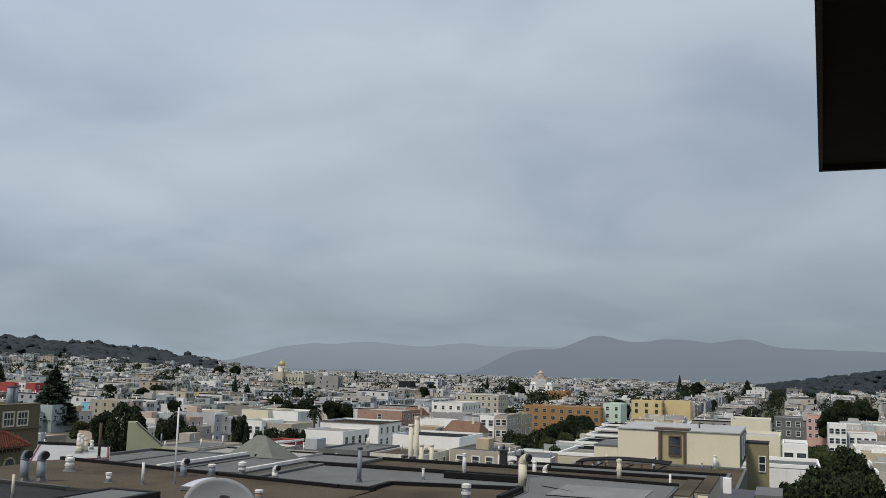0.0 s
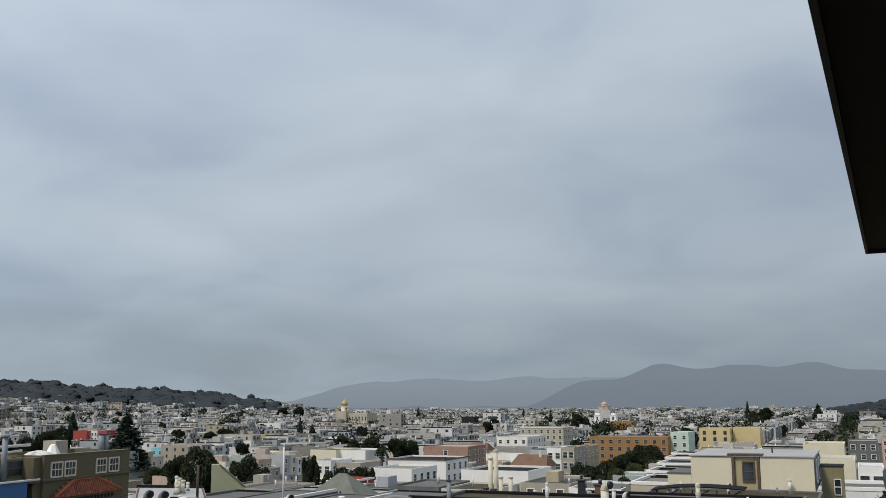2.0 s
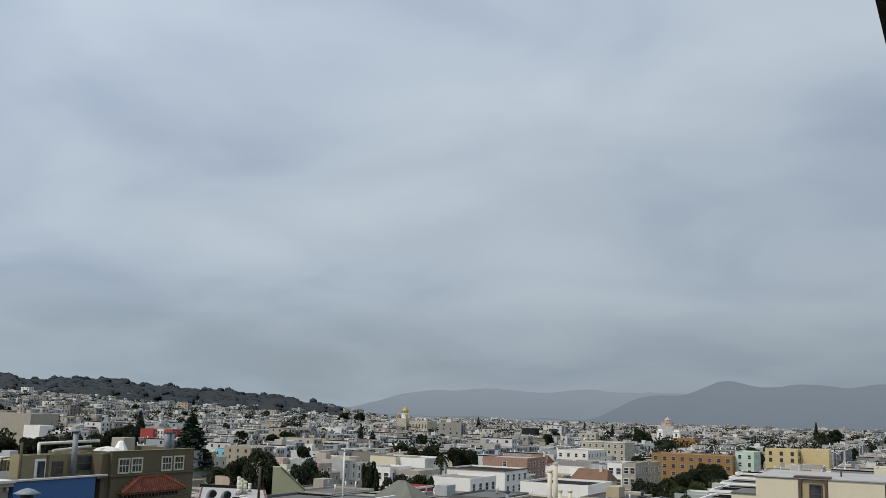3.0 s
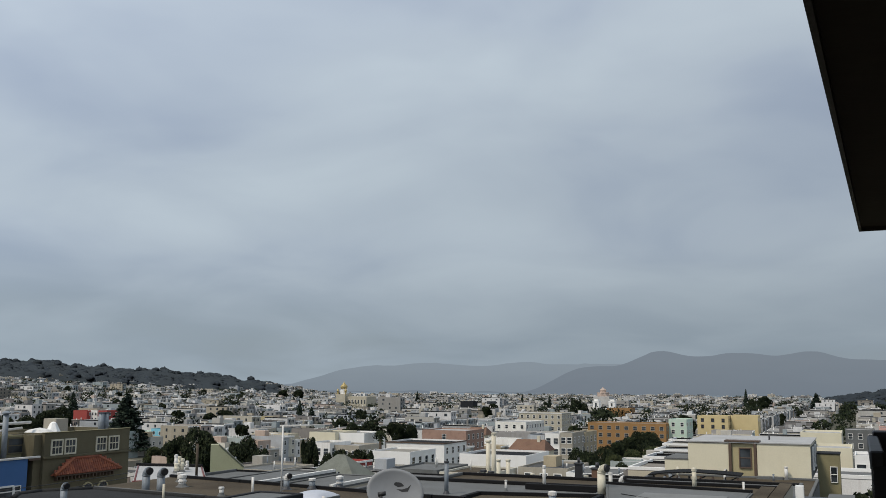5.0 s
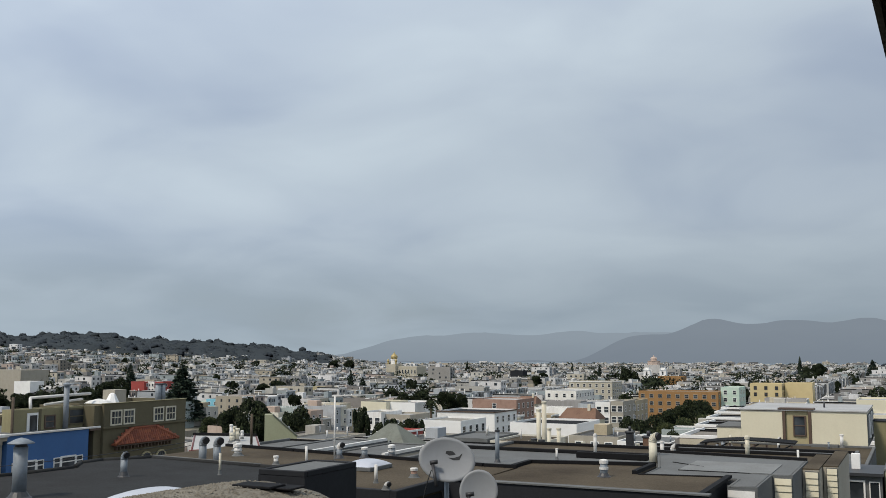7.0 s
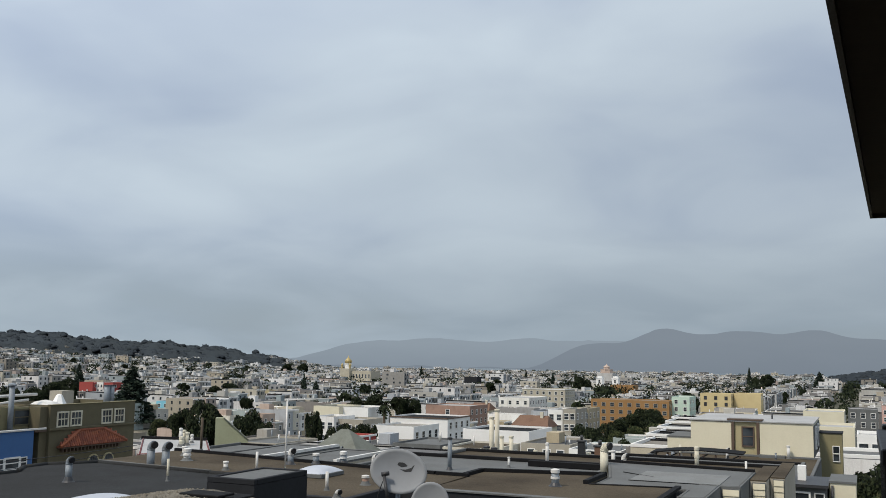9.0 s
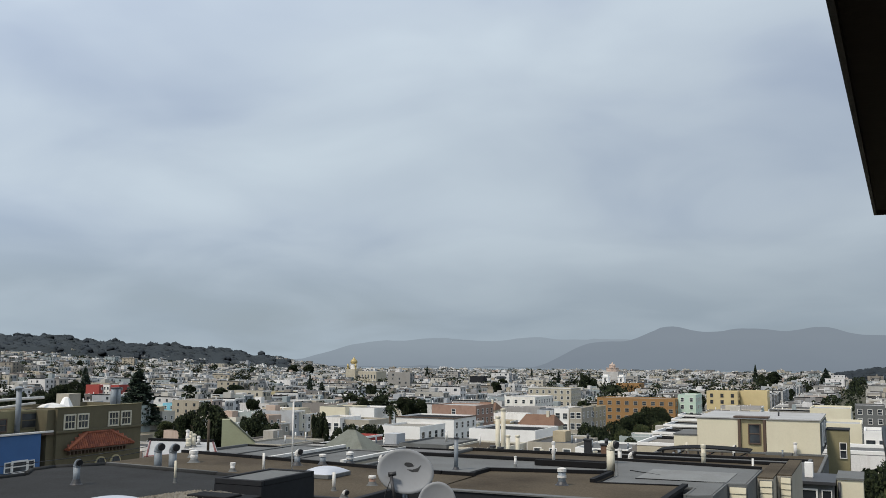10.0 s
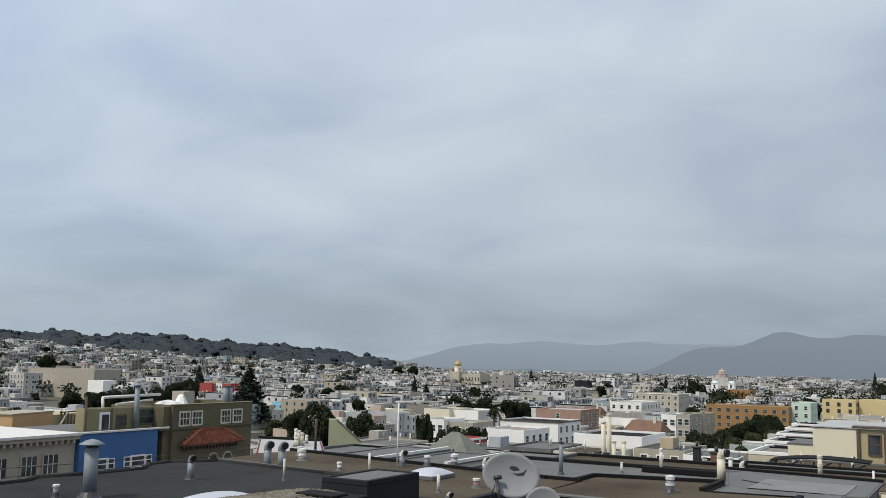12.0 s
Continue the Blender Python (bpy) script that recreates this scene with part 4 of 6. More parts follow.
block("apartment_building", "olive cream apartment building with windows", 35.2, 32.5, -1.98, 480, 14, "cream_dark", rows=3, cols=8, side_cols=3)
block("apartment_building", "pale orange flat-roofed building", 13.7, 12.3, -1.35, 700, 14, "orange", rows=0, cols=0, side_cols=0)

block("apartment_building", "cream building with a blank end wall", 3.1, 1.0, -2.55, 232, 15, "cream", "light_roof", 1, 0, 3)
block("apartment_building", "white building with stepped flat roof", 2.5, 0.5, -3.35, 162, 12, "cream", "light_roof", 0, 0, 2)
block("row_house", "white stucco house with dark windows", 0.4, -0.9, -3.7, 150, 9, "trim", "light_roof", 1, 2, 2, cat="house")
block("row_house", "grey stucco house with white windows", -2.0, -2.9, -2.6, 318, 12, "stucco", "flat_roof", 3, 3, 2, cat="house")
block("row_house", "white two-storey house with dark windows", -3.0, -4.4, -3.05, 322, 12, "trim", "flat_roof", 2, 4, 2, cat="house")
block("row_house", "pale grey house with flat roof", 0.8, -0.7, -2.35, 330, 14, "pale_roof", "light_roof", 3, 3, 3, cat="house")

for a0, a1, el, dd, wall in ((18.3, 17.35, -2.95, 262, "stucco"), (17.3, 16.45, -2.85, 258, "trim"), (16.4, 15.7, -2.8, 256, "beige"), (15.6, 14.95, -2.75, 268, "stucco")):
    block("row_house", "tall narrow row house with flat roof and sash windows", a0, a1, el, dd, 13, wall, rows=3, cols=2, side_cols=3, cat="house")


def gable_house(label, az, dist, el, w, wall):
    """A house under a pitched brown shingle roof, ridge along x."""
    x, y = -dist * math.tan(radians(az)), dist
    g = ground_z(x, y)
    h = EYE + math.hypot(x, y) * math.tan(radians(el)) - g
    t = thing("gable_house", label, "house", (x, y, g))
    part("wall", made(box, -w / 2, 0, -3, w / 2, 8, h - 2.6), M[wall], t)
    bm = bmesh.new()
    vs = [bm.verts.new(c) for c in ((-w / 2 - 0.3, -0.4, h - 2.62), (w / 2 + 0.3, -0.4, h - 2.62), (w / 2 + 0.3, 8.4, h - 2.62), (-w / 2 - 0.3, 8.4, h - 2.62), (-w / 2 + 0.9, 4, h), (w / 2 - 0.9, 4, h))]
    for q in ((0, 1, 5, 4), (1, 2, 5), (2, 3, 4, 5), (3, 0, 4), (3, 2, 1, 0)):
        bm.faces.new([vs[i] for i in q])
    part("roof", bm, M["brown_shingle"], t)
    part("chimney", made(box, w * 0.2, 3.0, h - 1.2, w * 0.2 + 0.7, 3.7, h + 0.9), M["cream_pipe"], t)
    for i in range(3):
        add_window(t, 1.0, 1.3, -w / 2 + (i + 0.5) * w / 3, 0, h - 5.0)
    return t


gable_house("house with a pitched brown shingle roof and chimney", 18.4, 222, -3.25, 9.0, "cream")
gable_house("small house with a pitched brown roof", 21.4, 330, -2.55, 8.0, "stucco")
gable_house("small house with a pitched brown roof", 30.6, 330, -2.7, 8.0, "yellow")
rng = random.Random(52)
for i in range(10):
    x0 = -96 + i * 8.1
    y0 = 122 + rng.uniform(0, 10) + (i > 5) * 12
    top = EYE - math.hypot(x0 + 4, y0) * math.tan(radians(rng.uniform(4.75, 5.25)))
    g = ground_z(x0 + 4, y0)
    t = thing("row_house", "pale row house roof just below the near roofs", "house", (x0 + 4, y0, g))
    h = top - g
    part("wall", made(shell, 7.6, 12, h, 0.3), M[("stucco", "beige", "trim", "stucco", "pale_roof")[i % 5]], t)
    part("roof", made(box, -3.58, 0.22, h - 0.3, 3.58, 11.78, h - 0.26), M[("flat_roof", "pale_roof", "tan_roof")[i % 3]], t)
    for k in (-2.2, 0.2, 2.3):
        add_window(t, 1.0, 1.3, k, 0, h - 2.2)
        add_window(t, 1.0, 1.3, 3.8, 6 + k * 1.6, h - 2.2, 90)
    for k in range(3):
        x, y, hh = rng.uniform(-3, 3), rng.uniform(1, 10), rng.uniform(0.4, 1.3)
        part("vent_pipe", made(tube, (x, y, h - 0.26), (x, y, h + hh), 0.12, n=8), M[rng.choice(("white_pipe", "galv", "cream_pipe"))], t)
    if i % 3 == 0:
        part("stair_hut", made(box, -1.4, 5, h - 0.26, 0.6, 8, h + 1.3), M["stucco"], t)


def church():
    t = thing("domed_church", "pale stone church with a gilded onion dome", "church", (-960 * math.tan(radians(28.6)), 960, -20))
    top = EYE + 1093 * math.tan(radians(-0.78)) + 20
    part("nave", made(box, -17, 0, -4, 17, 24, top), M["stone"], t)
    part("porch", made(box, -20, -4, -4, -8, 12, top + 2.5), M["stone"], t)
    drum = bmesh.new()
    lathe(drum, [(4.0, top + 2.4), (4.0, top + 7.5), (4.4, top + 7.6), (4.4, top + 8.2)], (-13.5, 3, 0), 16)
    dr = part("drum", drum, M["trim"], t)
    dome = bmesh.new()
    lathe(dome, [(2.9, top + 8.2), (3.9, top + 9.4), (4.1, top + 10.8), (3.4, top + 12.3), (1.9, top + 13.7), (0.6, top + 15.0), (0.1, top + 17.2)], (-13.5, 3, 0), 20)
    part("dome", dome, M["gold"], dr)
    for sx in (-18.5, -8.5):
        sm = bmesh.new()
        lathe(sm, [(1.0, top + 2.4), (1.0, top + 5.0), (1.5, top + 5.8), (1.2, top + 7.0), (0.1, top + 8.8)], (sx, -2, 0), 12)
        part("small_dome", sm, M["gold"], t)
    for i in range(6):
        add_window(t, 1.6, 4.5, -5 + i * 4, 0, top - 8)
    return t


church()


def tank_tower():
    d = 960
    t = thing("domed_tower", "squat pale tower with a shallow dome", "tower", (-d * math.tan(radians(14.0)), d, -19))
    top = EYE + 989 * math.tan(radians(-0.22)) + 19
    part("shaft", made(box, -8, 0, -3, 8, 16, top - 8), M["stucco"], t)
    m = bmesh.new()
    lathe(m, [(6.4, top - 8), (6.4, top - 4.6), (6.7, top - 4.5), (6.7, top - 4.1), (3.2, top - 4.0), (3.2, top - 2.0), (3.5, top - 1.9), (2.6, top - 0.7), (1.0, top - 0.1), (0.15, top + 1.6)], (0, 8, 0), 8)
    part("dome", m, M["pink_stone"], t)
    return t


tank_tower()


def twin_tower_church():
    d = 775
    t = thing("twin_tower_church", "white church with two square bell towers", "church", (-d * math.tan(radians(13.85)), d, -17))
    top = EYE + 800 * math.tan(radians(-0.85)) + 17
    part("nave", made(box, -7, 3, -3, 7, 24, top - 8), M["trim"], t)
    for x in (-6.5, 6.5):
        b = bmesh.new()
        box(b, x - 2.6, -0.5, -3, x + 2.6, 5, top - 2)
        box(b, x - 2.9, -0.8, top - 2, x + 2.9, 5.3, top - 1.5)
        box(b, x - 1.8, 0.3, top - 1.5, x + 1.8, 4.2, top)
        tw = part("bell_tower", b, M["trim"], t)
        add_window(tw, 1.4, 2.6, x, -0.5, top - 5.6)
    return t


twin_tower_church()

# ---------------------------------------------------------------- roofs close by


def roof_building(name, label, x0, y0, x1, y1, z, wall, roof, base=-4.0, curb=0.16, curb_mat=None, tar=(), skip=(), cat="building"):
    """A flat-roofed building; tar names the sides (n, s, e, w) that carry a black tarred upstand."""
    t = thing(name, label, cat, (0, 0, 0))
    part("wall", made(box, x0, y0, base, x1, y1, z), M[wall], t)
    part("roof", made(box, x0 + 0.004, y0 + 0.004, z + 0.002, x1 - 0.004, y1 - 0.004, z + 0.05), M[roof], t)
    w = 0.2
    sides = {"n": (x0, y1 - w, x1, y1), "s": (x0, y0, x1, y0 + w), "e": (x1 - w, y0 + w, x1, y1 - w), "w": (x0, y0 + w, x0 + w, y1 - w)}
    for k, (a, b, c, d) in sides.items():
        hgt = 0.15 if k in tar else curb
        if hgt and k not in skip:
            part("parapet", made(box, a, b, z + 0.052, c, d, z + 0.052 + hgt, 0.02), M["black_tar"] if k in tar else M[curb_mat or roof], t)
    return t


def siding_bay(parent, x0, x1, y, z, wall, depth=3.5, boards=9):
    """A boxy bay clad in horizontal boards on the face towards -y."""
    b = part("bay", made(box, x0, y, z - 9, x1, y + depth, z), M["pale_roof"], parent)
    for i in range(boards):
        zz = z - 0.03 - i * 0.21
        bm = bmesh.new()
        vs = [bm.verts.new(c) for c in ((x0 + 0.02, y - 0.012, zz), (x1 - 0.02, y - 0.012, zz), (x1 - 0.02, y - 0.045, zz - 0.2), (x0 + 0.02, y - 0.045, zz - 0.2),
                                        (x0 + 0.02, y - 0.002, zz), (x1 - 0.02, y - 0.002, zz), (x1 - 0.02, y - 0.002, zz - 0.2), (x0 + 0.02, y - 0.002, zz - 0.2))]
        for q in ((0, 1, 2, 3), (4, 7, 6, 5), (0, 4, 5, 1), (3, 2, 6, 7), (0, 3, 7, 4), (1, 5, 6, 2)):
            bm.faces.new([vs[i] for i in q])
        part("board", bm, M[wall], b)
    return b


GREY_Z, TAN_Z = 13.12, 12.0
def outline_building(name, label, pts, z, wall, roof, base=-4.0, kerb=0.05, kerb_mat=None, tar=(), tar_high=0.16, cat="building"):
    """A flat-roofed building of any plan; tar lists the edges that carry a black tarred upstand, the others a rounded kerb."""
    t = thing(name, label, cat)
    part("wall", made(poly_prism, pts, base, z), M[wall], t)
    part("roof", made(poly_prism, pts, z + 0.002, z + 0.05), M[roof], t)
    for i, (a, b) in enumerate(zip(pts, pts[1:] + pts[:1])):
        a, b = Vector(a), Vector(b)
        side = Vector((a.y - b.y, b.x - a.x)).normalized() * 0.16
        along = (b - a).normalized() * 0.02
        if i in tar:
            q = [a + along, b - along, b - along + side, a + along + side]
            part("upstand", made(poly_prism, [v[:] for v in q], z + 0.052, z + 0.052 + tar_high), M["black_tar"], t)
        elif kerb:
            part("kerb", made(tube, (*(a + side * 0.5), z + 0.05), (*(b + side * 0.5), z + 0.05), kerb, n=10), M[kerb_mat or roof], t)
    return t


# the felt roof with a stepped western edge and a cut north-western corner
grey = outline_building("grey_roof_building", "building with a dark grey felt roof and low rounded kerb",
                        [(-10.9, 1.0), (-10.9, 15.0), (-12.9, 19.6), (-14.7, 19.68), (-18.65, 20.1), (-19.45, 19.0), (-19.45, 18.2), (-18.8, 17.4), (-18.95, 15.8), (-19.35, 14.75), (-18.95, 14.2), (-19.1, 1.0)],
                        GREY_Z, "dark_box", "grey_roof", kerb=0.07)
part("edge_flashing", made(tube, (-18.6, 20.02, GREY_Z + 0.12), (-14.7, 19.6, GREY_Z + 0.12), 0.018, n=8), M["pale_roof"], grey)
outline_building("tan_roof_building", "flat-roofed building with tan gravel and black tarred edge",
                 [(-12.45, 22.1), (-12.45, 31.05), (-13.7, 31.05), (-22.6, 32.45), (-26.5, 33.0), (-26.5, 22.1)], TAN_Z, "dark_box", "tan_roof", kerb=0.0, tar=(1, 2, 3), tar_high=0.11)
for x0, y0, x1, y1 in ((-17.2, 22.1, -12.45, 22.3), (-12.45, 22.1, -12.25, 25.1)):
    tagged(part("parapet_wall", made(box, x0, y0, TAN_Z + 0.1, x1, y1, TAN_Z + 0.42, 0.015), M["dark_box"]), "low dark parapet wall beside a light well", "parapet")
tan = outline_building("tan_roof_building", "flat-roofed building with tan gravel and dark parapet",
                       [(-5.6, 25.3), (-5.6, 31.6), (-8.35, 31.1), (-8.35, 33.75), (-12.6, 32.7), (-12.44, 25.3)], TAN_Z, "dark_box", "tan_roof", kerb=0.0, tar=(2, 3), tar_high=0.12)
part("upstand", made(box, -12.72, 31.06, TAN_Z + 0.052, -12.55, 32.7, TAN_Z + 0.17), M["black_tar"], tan)
part("parapet", made(box, -12.44, 25.1, TAN_Z - 3, -4.9, 25.295, TAN_Z + 0.36), M["dark_box"], tan)
part("parapet_cap", made(box, -12.44, 25.06, TAN_Z + 0.362, -4.88, 25.36, TAN_Z + 0.40), M["pale_roof"], tan)
part("parapet", made(box, -5.6, 25.3, TAN_Z + 0.052, -5.42, 31.55, TAN_Z + 0.14), M["black_tar"], tan)
part("tar_seam", made(tube, (-8.3, 31.06, TAN_Z + 0.06), (-5.6, 31.55, TAN_Z + 0.06), 0.035, n=8), M["black_tar"], tan)
pale = outline_building("pale_roof_building", "flat-roofed building with pale grey membrane and boarded bays",
                        [(-4.45, 30.1), (-4.45, 33.35), (-3.82, 33.4), (-3.82, 38.3), (-9.6, 39.0), (-8.3, 33.76), (-8.3, 31.15), (-5.29, 31.7), (-5.29, 29.95)], TAN_Z - 0.06, "pale_roof", "pale_roof", kerb=0.02, tar=(3,), tar_high=0.1)
part("roof_sheet", made(box, -7.5, 33.36, TAN_Z - 0.006, -4.5, 36.4, TAN_Z + 0.012), M["light_grey_sheet"], pale, "lighter roofing sheet")
part("tar_seam", made(tube, (-7.5, 33.3, TAN_Z + 0.0), (-4.5, 33.4, TAN_Z + 0.0), 0.02, n=8), M["black_tar"], pale)
part("tar_seam", made(tube, (-8.2, 35.6, TAN_Z + 0.0), (-6.9, 34.6, TAN_Z + 0.0), 0.02, n=8), M["black_tar"], pale)
siding_bay(pale, -5.29, -4.47, 29.9, TAN_Z - 0.08, "white_pipe", 0.04, 9)
siding_bay(pale, -4.40, -3.84, 33.34, TAN_Z - 0.08, "cream", 0.04, 10)
tan = roof_building("pale_roof_building", "flat-roofed building with pale grey roof and tarred edge", -19.5, 34.2, -9.75, 41.2, 11.5, "beige", "pale_roof", tar=("n",), curb=0.1, curb_mat="pale_roof")
part("upstand", made(box, -13.2, 39.5, 11.556, -9.8, 39.75, 11.8, 0.02), M["black_tar"], tan)
tan = roof_building("tan_roof_building", "flat-roofed building with tan gravel roof behind pipes", -20, 41.3, -3.35, 49.0, 11.05, "beige", "tan_roof", tar=("n",), curb=0.15, curb_mat="pale_roof")
tan = roof_building("tan_roof_building", "narrow flat-roofed building with boarded cream bays", -3.8, 36.1, -3.25, 41.25, 11.9, "beige", "tan_roof", curb=0.0)
siding_bay(tan, -3.72, -3.27, 36.05, 11.86, "cream", 0.04, 12)
tan = roof_building("tan_roof_building", "narrow flat-roofed building with boarded cream bays", -3.22, 37.3, -2.72, 43.0, 11.9, "beige", "tan_roof", curb=0.0)
siding_bay(tan, -3.12, -2.74, 37.25, 11.88, "cream", 0.04, 12)
roof_building("grey_house_block", "flat grey roof stepping down the slope", -16, 49.1, -3.2, 60, 10.2, "pale_roof", "pale_roof", tar=("n",), curb=0.2)
roof_building("grey_house_block", "flat tan roof stepping down the slope", -14.5, 60.1, -2.9, 74.2, 9.25, "pale_roof", "tan_roof", curb=0.15, curb_mat="pale_roof")
roof_building("grey_house_block", "flat pale roof with dark tarred edges", -33, 49.2, -16.2, 58, 9.6, "beige", "pale_roof", tar=("n", "s"), curb=0.2)
roof_building("grey_house_block", "flat pale roof with dark tarred edges", -31, 59, -16, 70, 8.4, "beige", "pale_roof", tar=("n",), curb=0.2)
roof_building("grey_house_block", "flat pale roof with low kerbs", -33, 71, -15, 84, 7.0, "beige", "flat_roof", tar=("n",), curb=0.2)
outline_building("red_edged_building", "flat pale roof with a dull red fascia", [(-34.0, 39.3), (-32.2, 42.9), (-36.2, 47.9), (-40.3, 46.9)], 10.9, "dull_red", "light_roof", kerb=0.05, kerb_mat="dull_red", tar=(2,))
for k in range(2):
    deck = roof_building("grey_house_block", "long low grey roof with a pale raised edge", -29.6 + k * 3.4, 38.8 + k * 1.3, -26.3 + k * 3.4, 46.5, 11.1 - 0.1 * k, "beige", "pale_roof", curb=0.06)
    part("edge_beam", made(box, -26.5 + k * 3.4, 38.9 + k * 1.3, 11.2 - 0.1 * k, -26.3 + k * 3.4, 46.4, 11.34 - 0.1 * k), M["white_pipe"], deck)
roof_building("grey_house_block", "flat pale roof with low kerbs", -48, 55, -38, 68, 8.6, "beige", "pale_roof", tar=("n", "s"), curb=0.2)
roof_building("grey_house_block", "flat grey roof with low kerbs", -44, 70, -34, 90, 6.8, "trim", "flat_roof", tar=("n",), curb=0.2)
roof_building("grey_house_block", "flat grey roof with low kerbs", -60, 84, -46, 98, 6.0, "trim", "flat_roof", tar=("n",), curb=0.2)
for i in range(9):
    y = 88 + i * 9.5
    roof_building("stepped_house", "white-kerbed flat roof in a row stepping downhill", -19.6 - i * 1.25, y, -9.5, y + 8.2 - (i % 3) * 0.6, 8.3 - i * 0.2 - (0.35 if i % 2 else 0), "stucco", ("flat_roof", "pale_roof", "black_tar")[i % 3], base=-14, tar=("n",), curb=0.3, curb_mat="trim", cat="house")
for i in range(6):
    y = 96 + i * 11
    roof_building("stepped_house", "flat roof with white kerb in a row stepping downhill", -8.5, y, 2.5, y + 8, 7.6 - i * 1.35, "stucco", "pale_roof", base=-14, tar=("n",) if i % 2 else (), curb=0.35, curb_mat="trim", cat="house")

# dark stair shaft at the corner of the grey roof
shaft = thing("stair_shaft", "dark grey rendered roof shaft with low rim walls", "shaft", (-10.24, 15.1, 0))
part("wall", made(box, -0.5, -0.87, 2.0, 0.5, 0.87, 13.80), M["dark_box"], shaft)
part("floor", made(box, -0.41, -0.78, 13.802, 0.41, 0.78, 13.875), M["pale_roof"], shaft)
for a in ((-0.5, -0.87, 0.5, -0.78), (-0.5, 0.78, 0.5, 0.87), (-0.5, -0.78, -0.41, 0.78), (0.41, -0.78, 0.5, 0.78)):
    part("rim", made(box, a[0], a[1], 13.802, a[2], a[3], 13.9, 0.01), M["dark_box"], shaft)


def gravel_roof():
    """A low crowned roof strewn with loose stones."""
    t = thing("gravel_roof", "low crowned roof strewn with loose tan gravel", "roof", (-9.25, 9.4, 0))
    bm = bmesh.new()
    n = 26
    grid = [[bm.verts.new((-1.5 + 3.0 * i / n, -3.0 + 6.0 * j / n, 14.03 - 0.26 * ((i / n - 0.5) * 2) ** 2 - 0.05 * max(0, (j / n - 0.5) * 2) ** 2 + 0.03 * noise.noise((i * 0.7, j * 0.7, 0)))) for j in range(n + 1)] for i in range(n + 1)]
    for i in range(n):
        for j in range(n):
            bm.faces.new((grid[i][j], grid[i + 1][j], grid[i + 1][j + 1], grid[i][j + 1])).smooth = True
    low = [bm.verts.new((x, y, 10.0)) for x, y in ((-1.5, -3), (1.5, -3), (1.5, 3), (-1.5, 3))]
    for a, b, line in ((0, 1, [grid[i][0] for i in range(n + 1)]), (1, 2, [grid[n][j] for j in range(n + 1)]), (2, 3, [grid[n - i][n] for i in range(n + 1)]), (3, 0, [grid[0][n - j] for j in range(n + 1)])):
        bm.faces.new([low[b], low[a]] + line)
    part("crown", bm, M["gravel"], t)
    rng = random.Random(9)
    st = bmesh.new()
    for i in range(1500):
        x, y = rng.uniform(-1.45, 1.45), rng.uniform(0.2, 2.95)
        z = 14.03 - 0.26 * (x / 1.5) ** 2 - 0.05 * max(0, y / 3) ** 2
        r = rng.uniform(0.012, 0.03)
        vs = [st.verts.new((x + r * math.cos(k * 1.57 + i), y + r * math.sin(k * 1.57 + i), z + 0.005)) for k in range(4)] + [st.verts.new((x, y, z + r * 0.9))]
        for k in range(4):
            st.faces.new((vs[k], vs[(k + 1) % 4], vs[4]))
    ob = part("gravel", st, M["gravel"], t)
    ob["kind"] = "stuff"
    fl = bmesh.new()
    box(fl, 0.0, 2.2, 13.99, 0.7, 2.6, 14.03, 0.01)
    box(fl, 0.3, 2.35, 13.97, 0.95, 2.75, 14.0, 0.01)
    part("flashing", fl, M["black_tar"], t, "curled black felt patch")
    return t


gravel_roof()


def skylight(x, y, z, w, d, hgt, label):
    t = thing("skylight", label, "skylight", (x, y, z))
    part("kerb", made(box, -w / 2, -d / 2, 0, w / 2, d / 2, 0.14, 0.02), M["pale_roof"], t)
    bm = bmesh.new()
    n = 10
    g = [[bm.verts.new((w * 0.48 * (2 * i / n - 1), d * 0.48 * (2 * j / n - 1), 0.14 + hgt * (max(0, 1 - (2 * i / n - 1) ** 2) * max(0, 1 - (2 * j / n - 1) ** 2)) ** 0.5)) for j in range(n + 1)] for i in range(n + 1)]
    for i in range(n):
        for j in range(n):
            bm.faces.new((g[i][j], g[i + 1][j], g[i + 1][j + 1], g[i][j + 1])).smooth = True
    part("dome", bm, M["acrylic"], t, "milky white acrylic dome")
    return t


M["acrylic"] = surface("milky_acrylic", (0.47, 0.49, 0.54), rough=0.3, spread=0.05, scale=1.5, bump=0)
skylight(-12.95, 13.9, GREY_Z + 0.05, 1.0, 1.7, 0.16, "domed milky acrylic skylight on the grey roof")
skylight(-17.0, 28.6, TAN_Z + 0.05, 1.15, 1.5, 0.2, "low white pyramid skylight on the tan roof")
skylight(-10.06, 49.7, 10.25, 1.3, 1.2, 0.2, "small white dome skylight on a flat roof")

# ---------------------------------------------------------------- pipes and vents


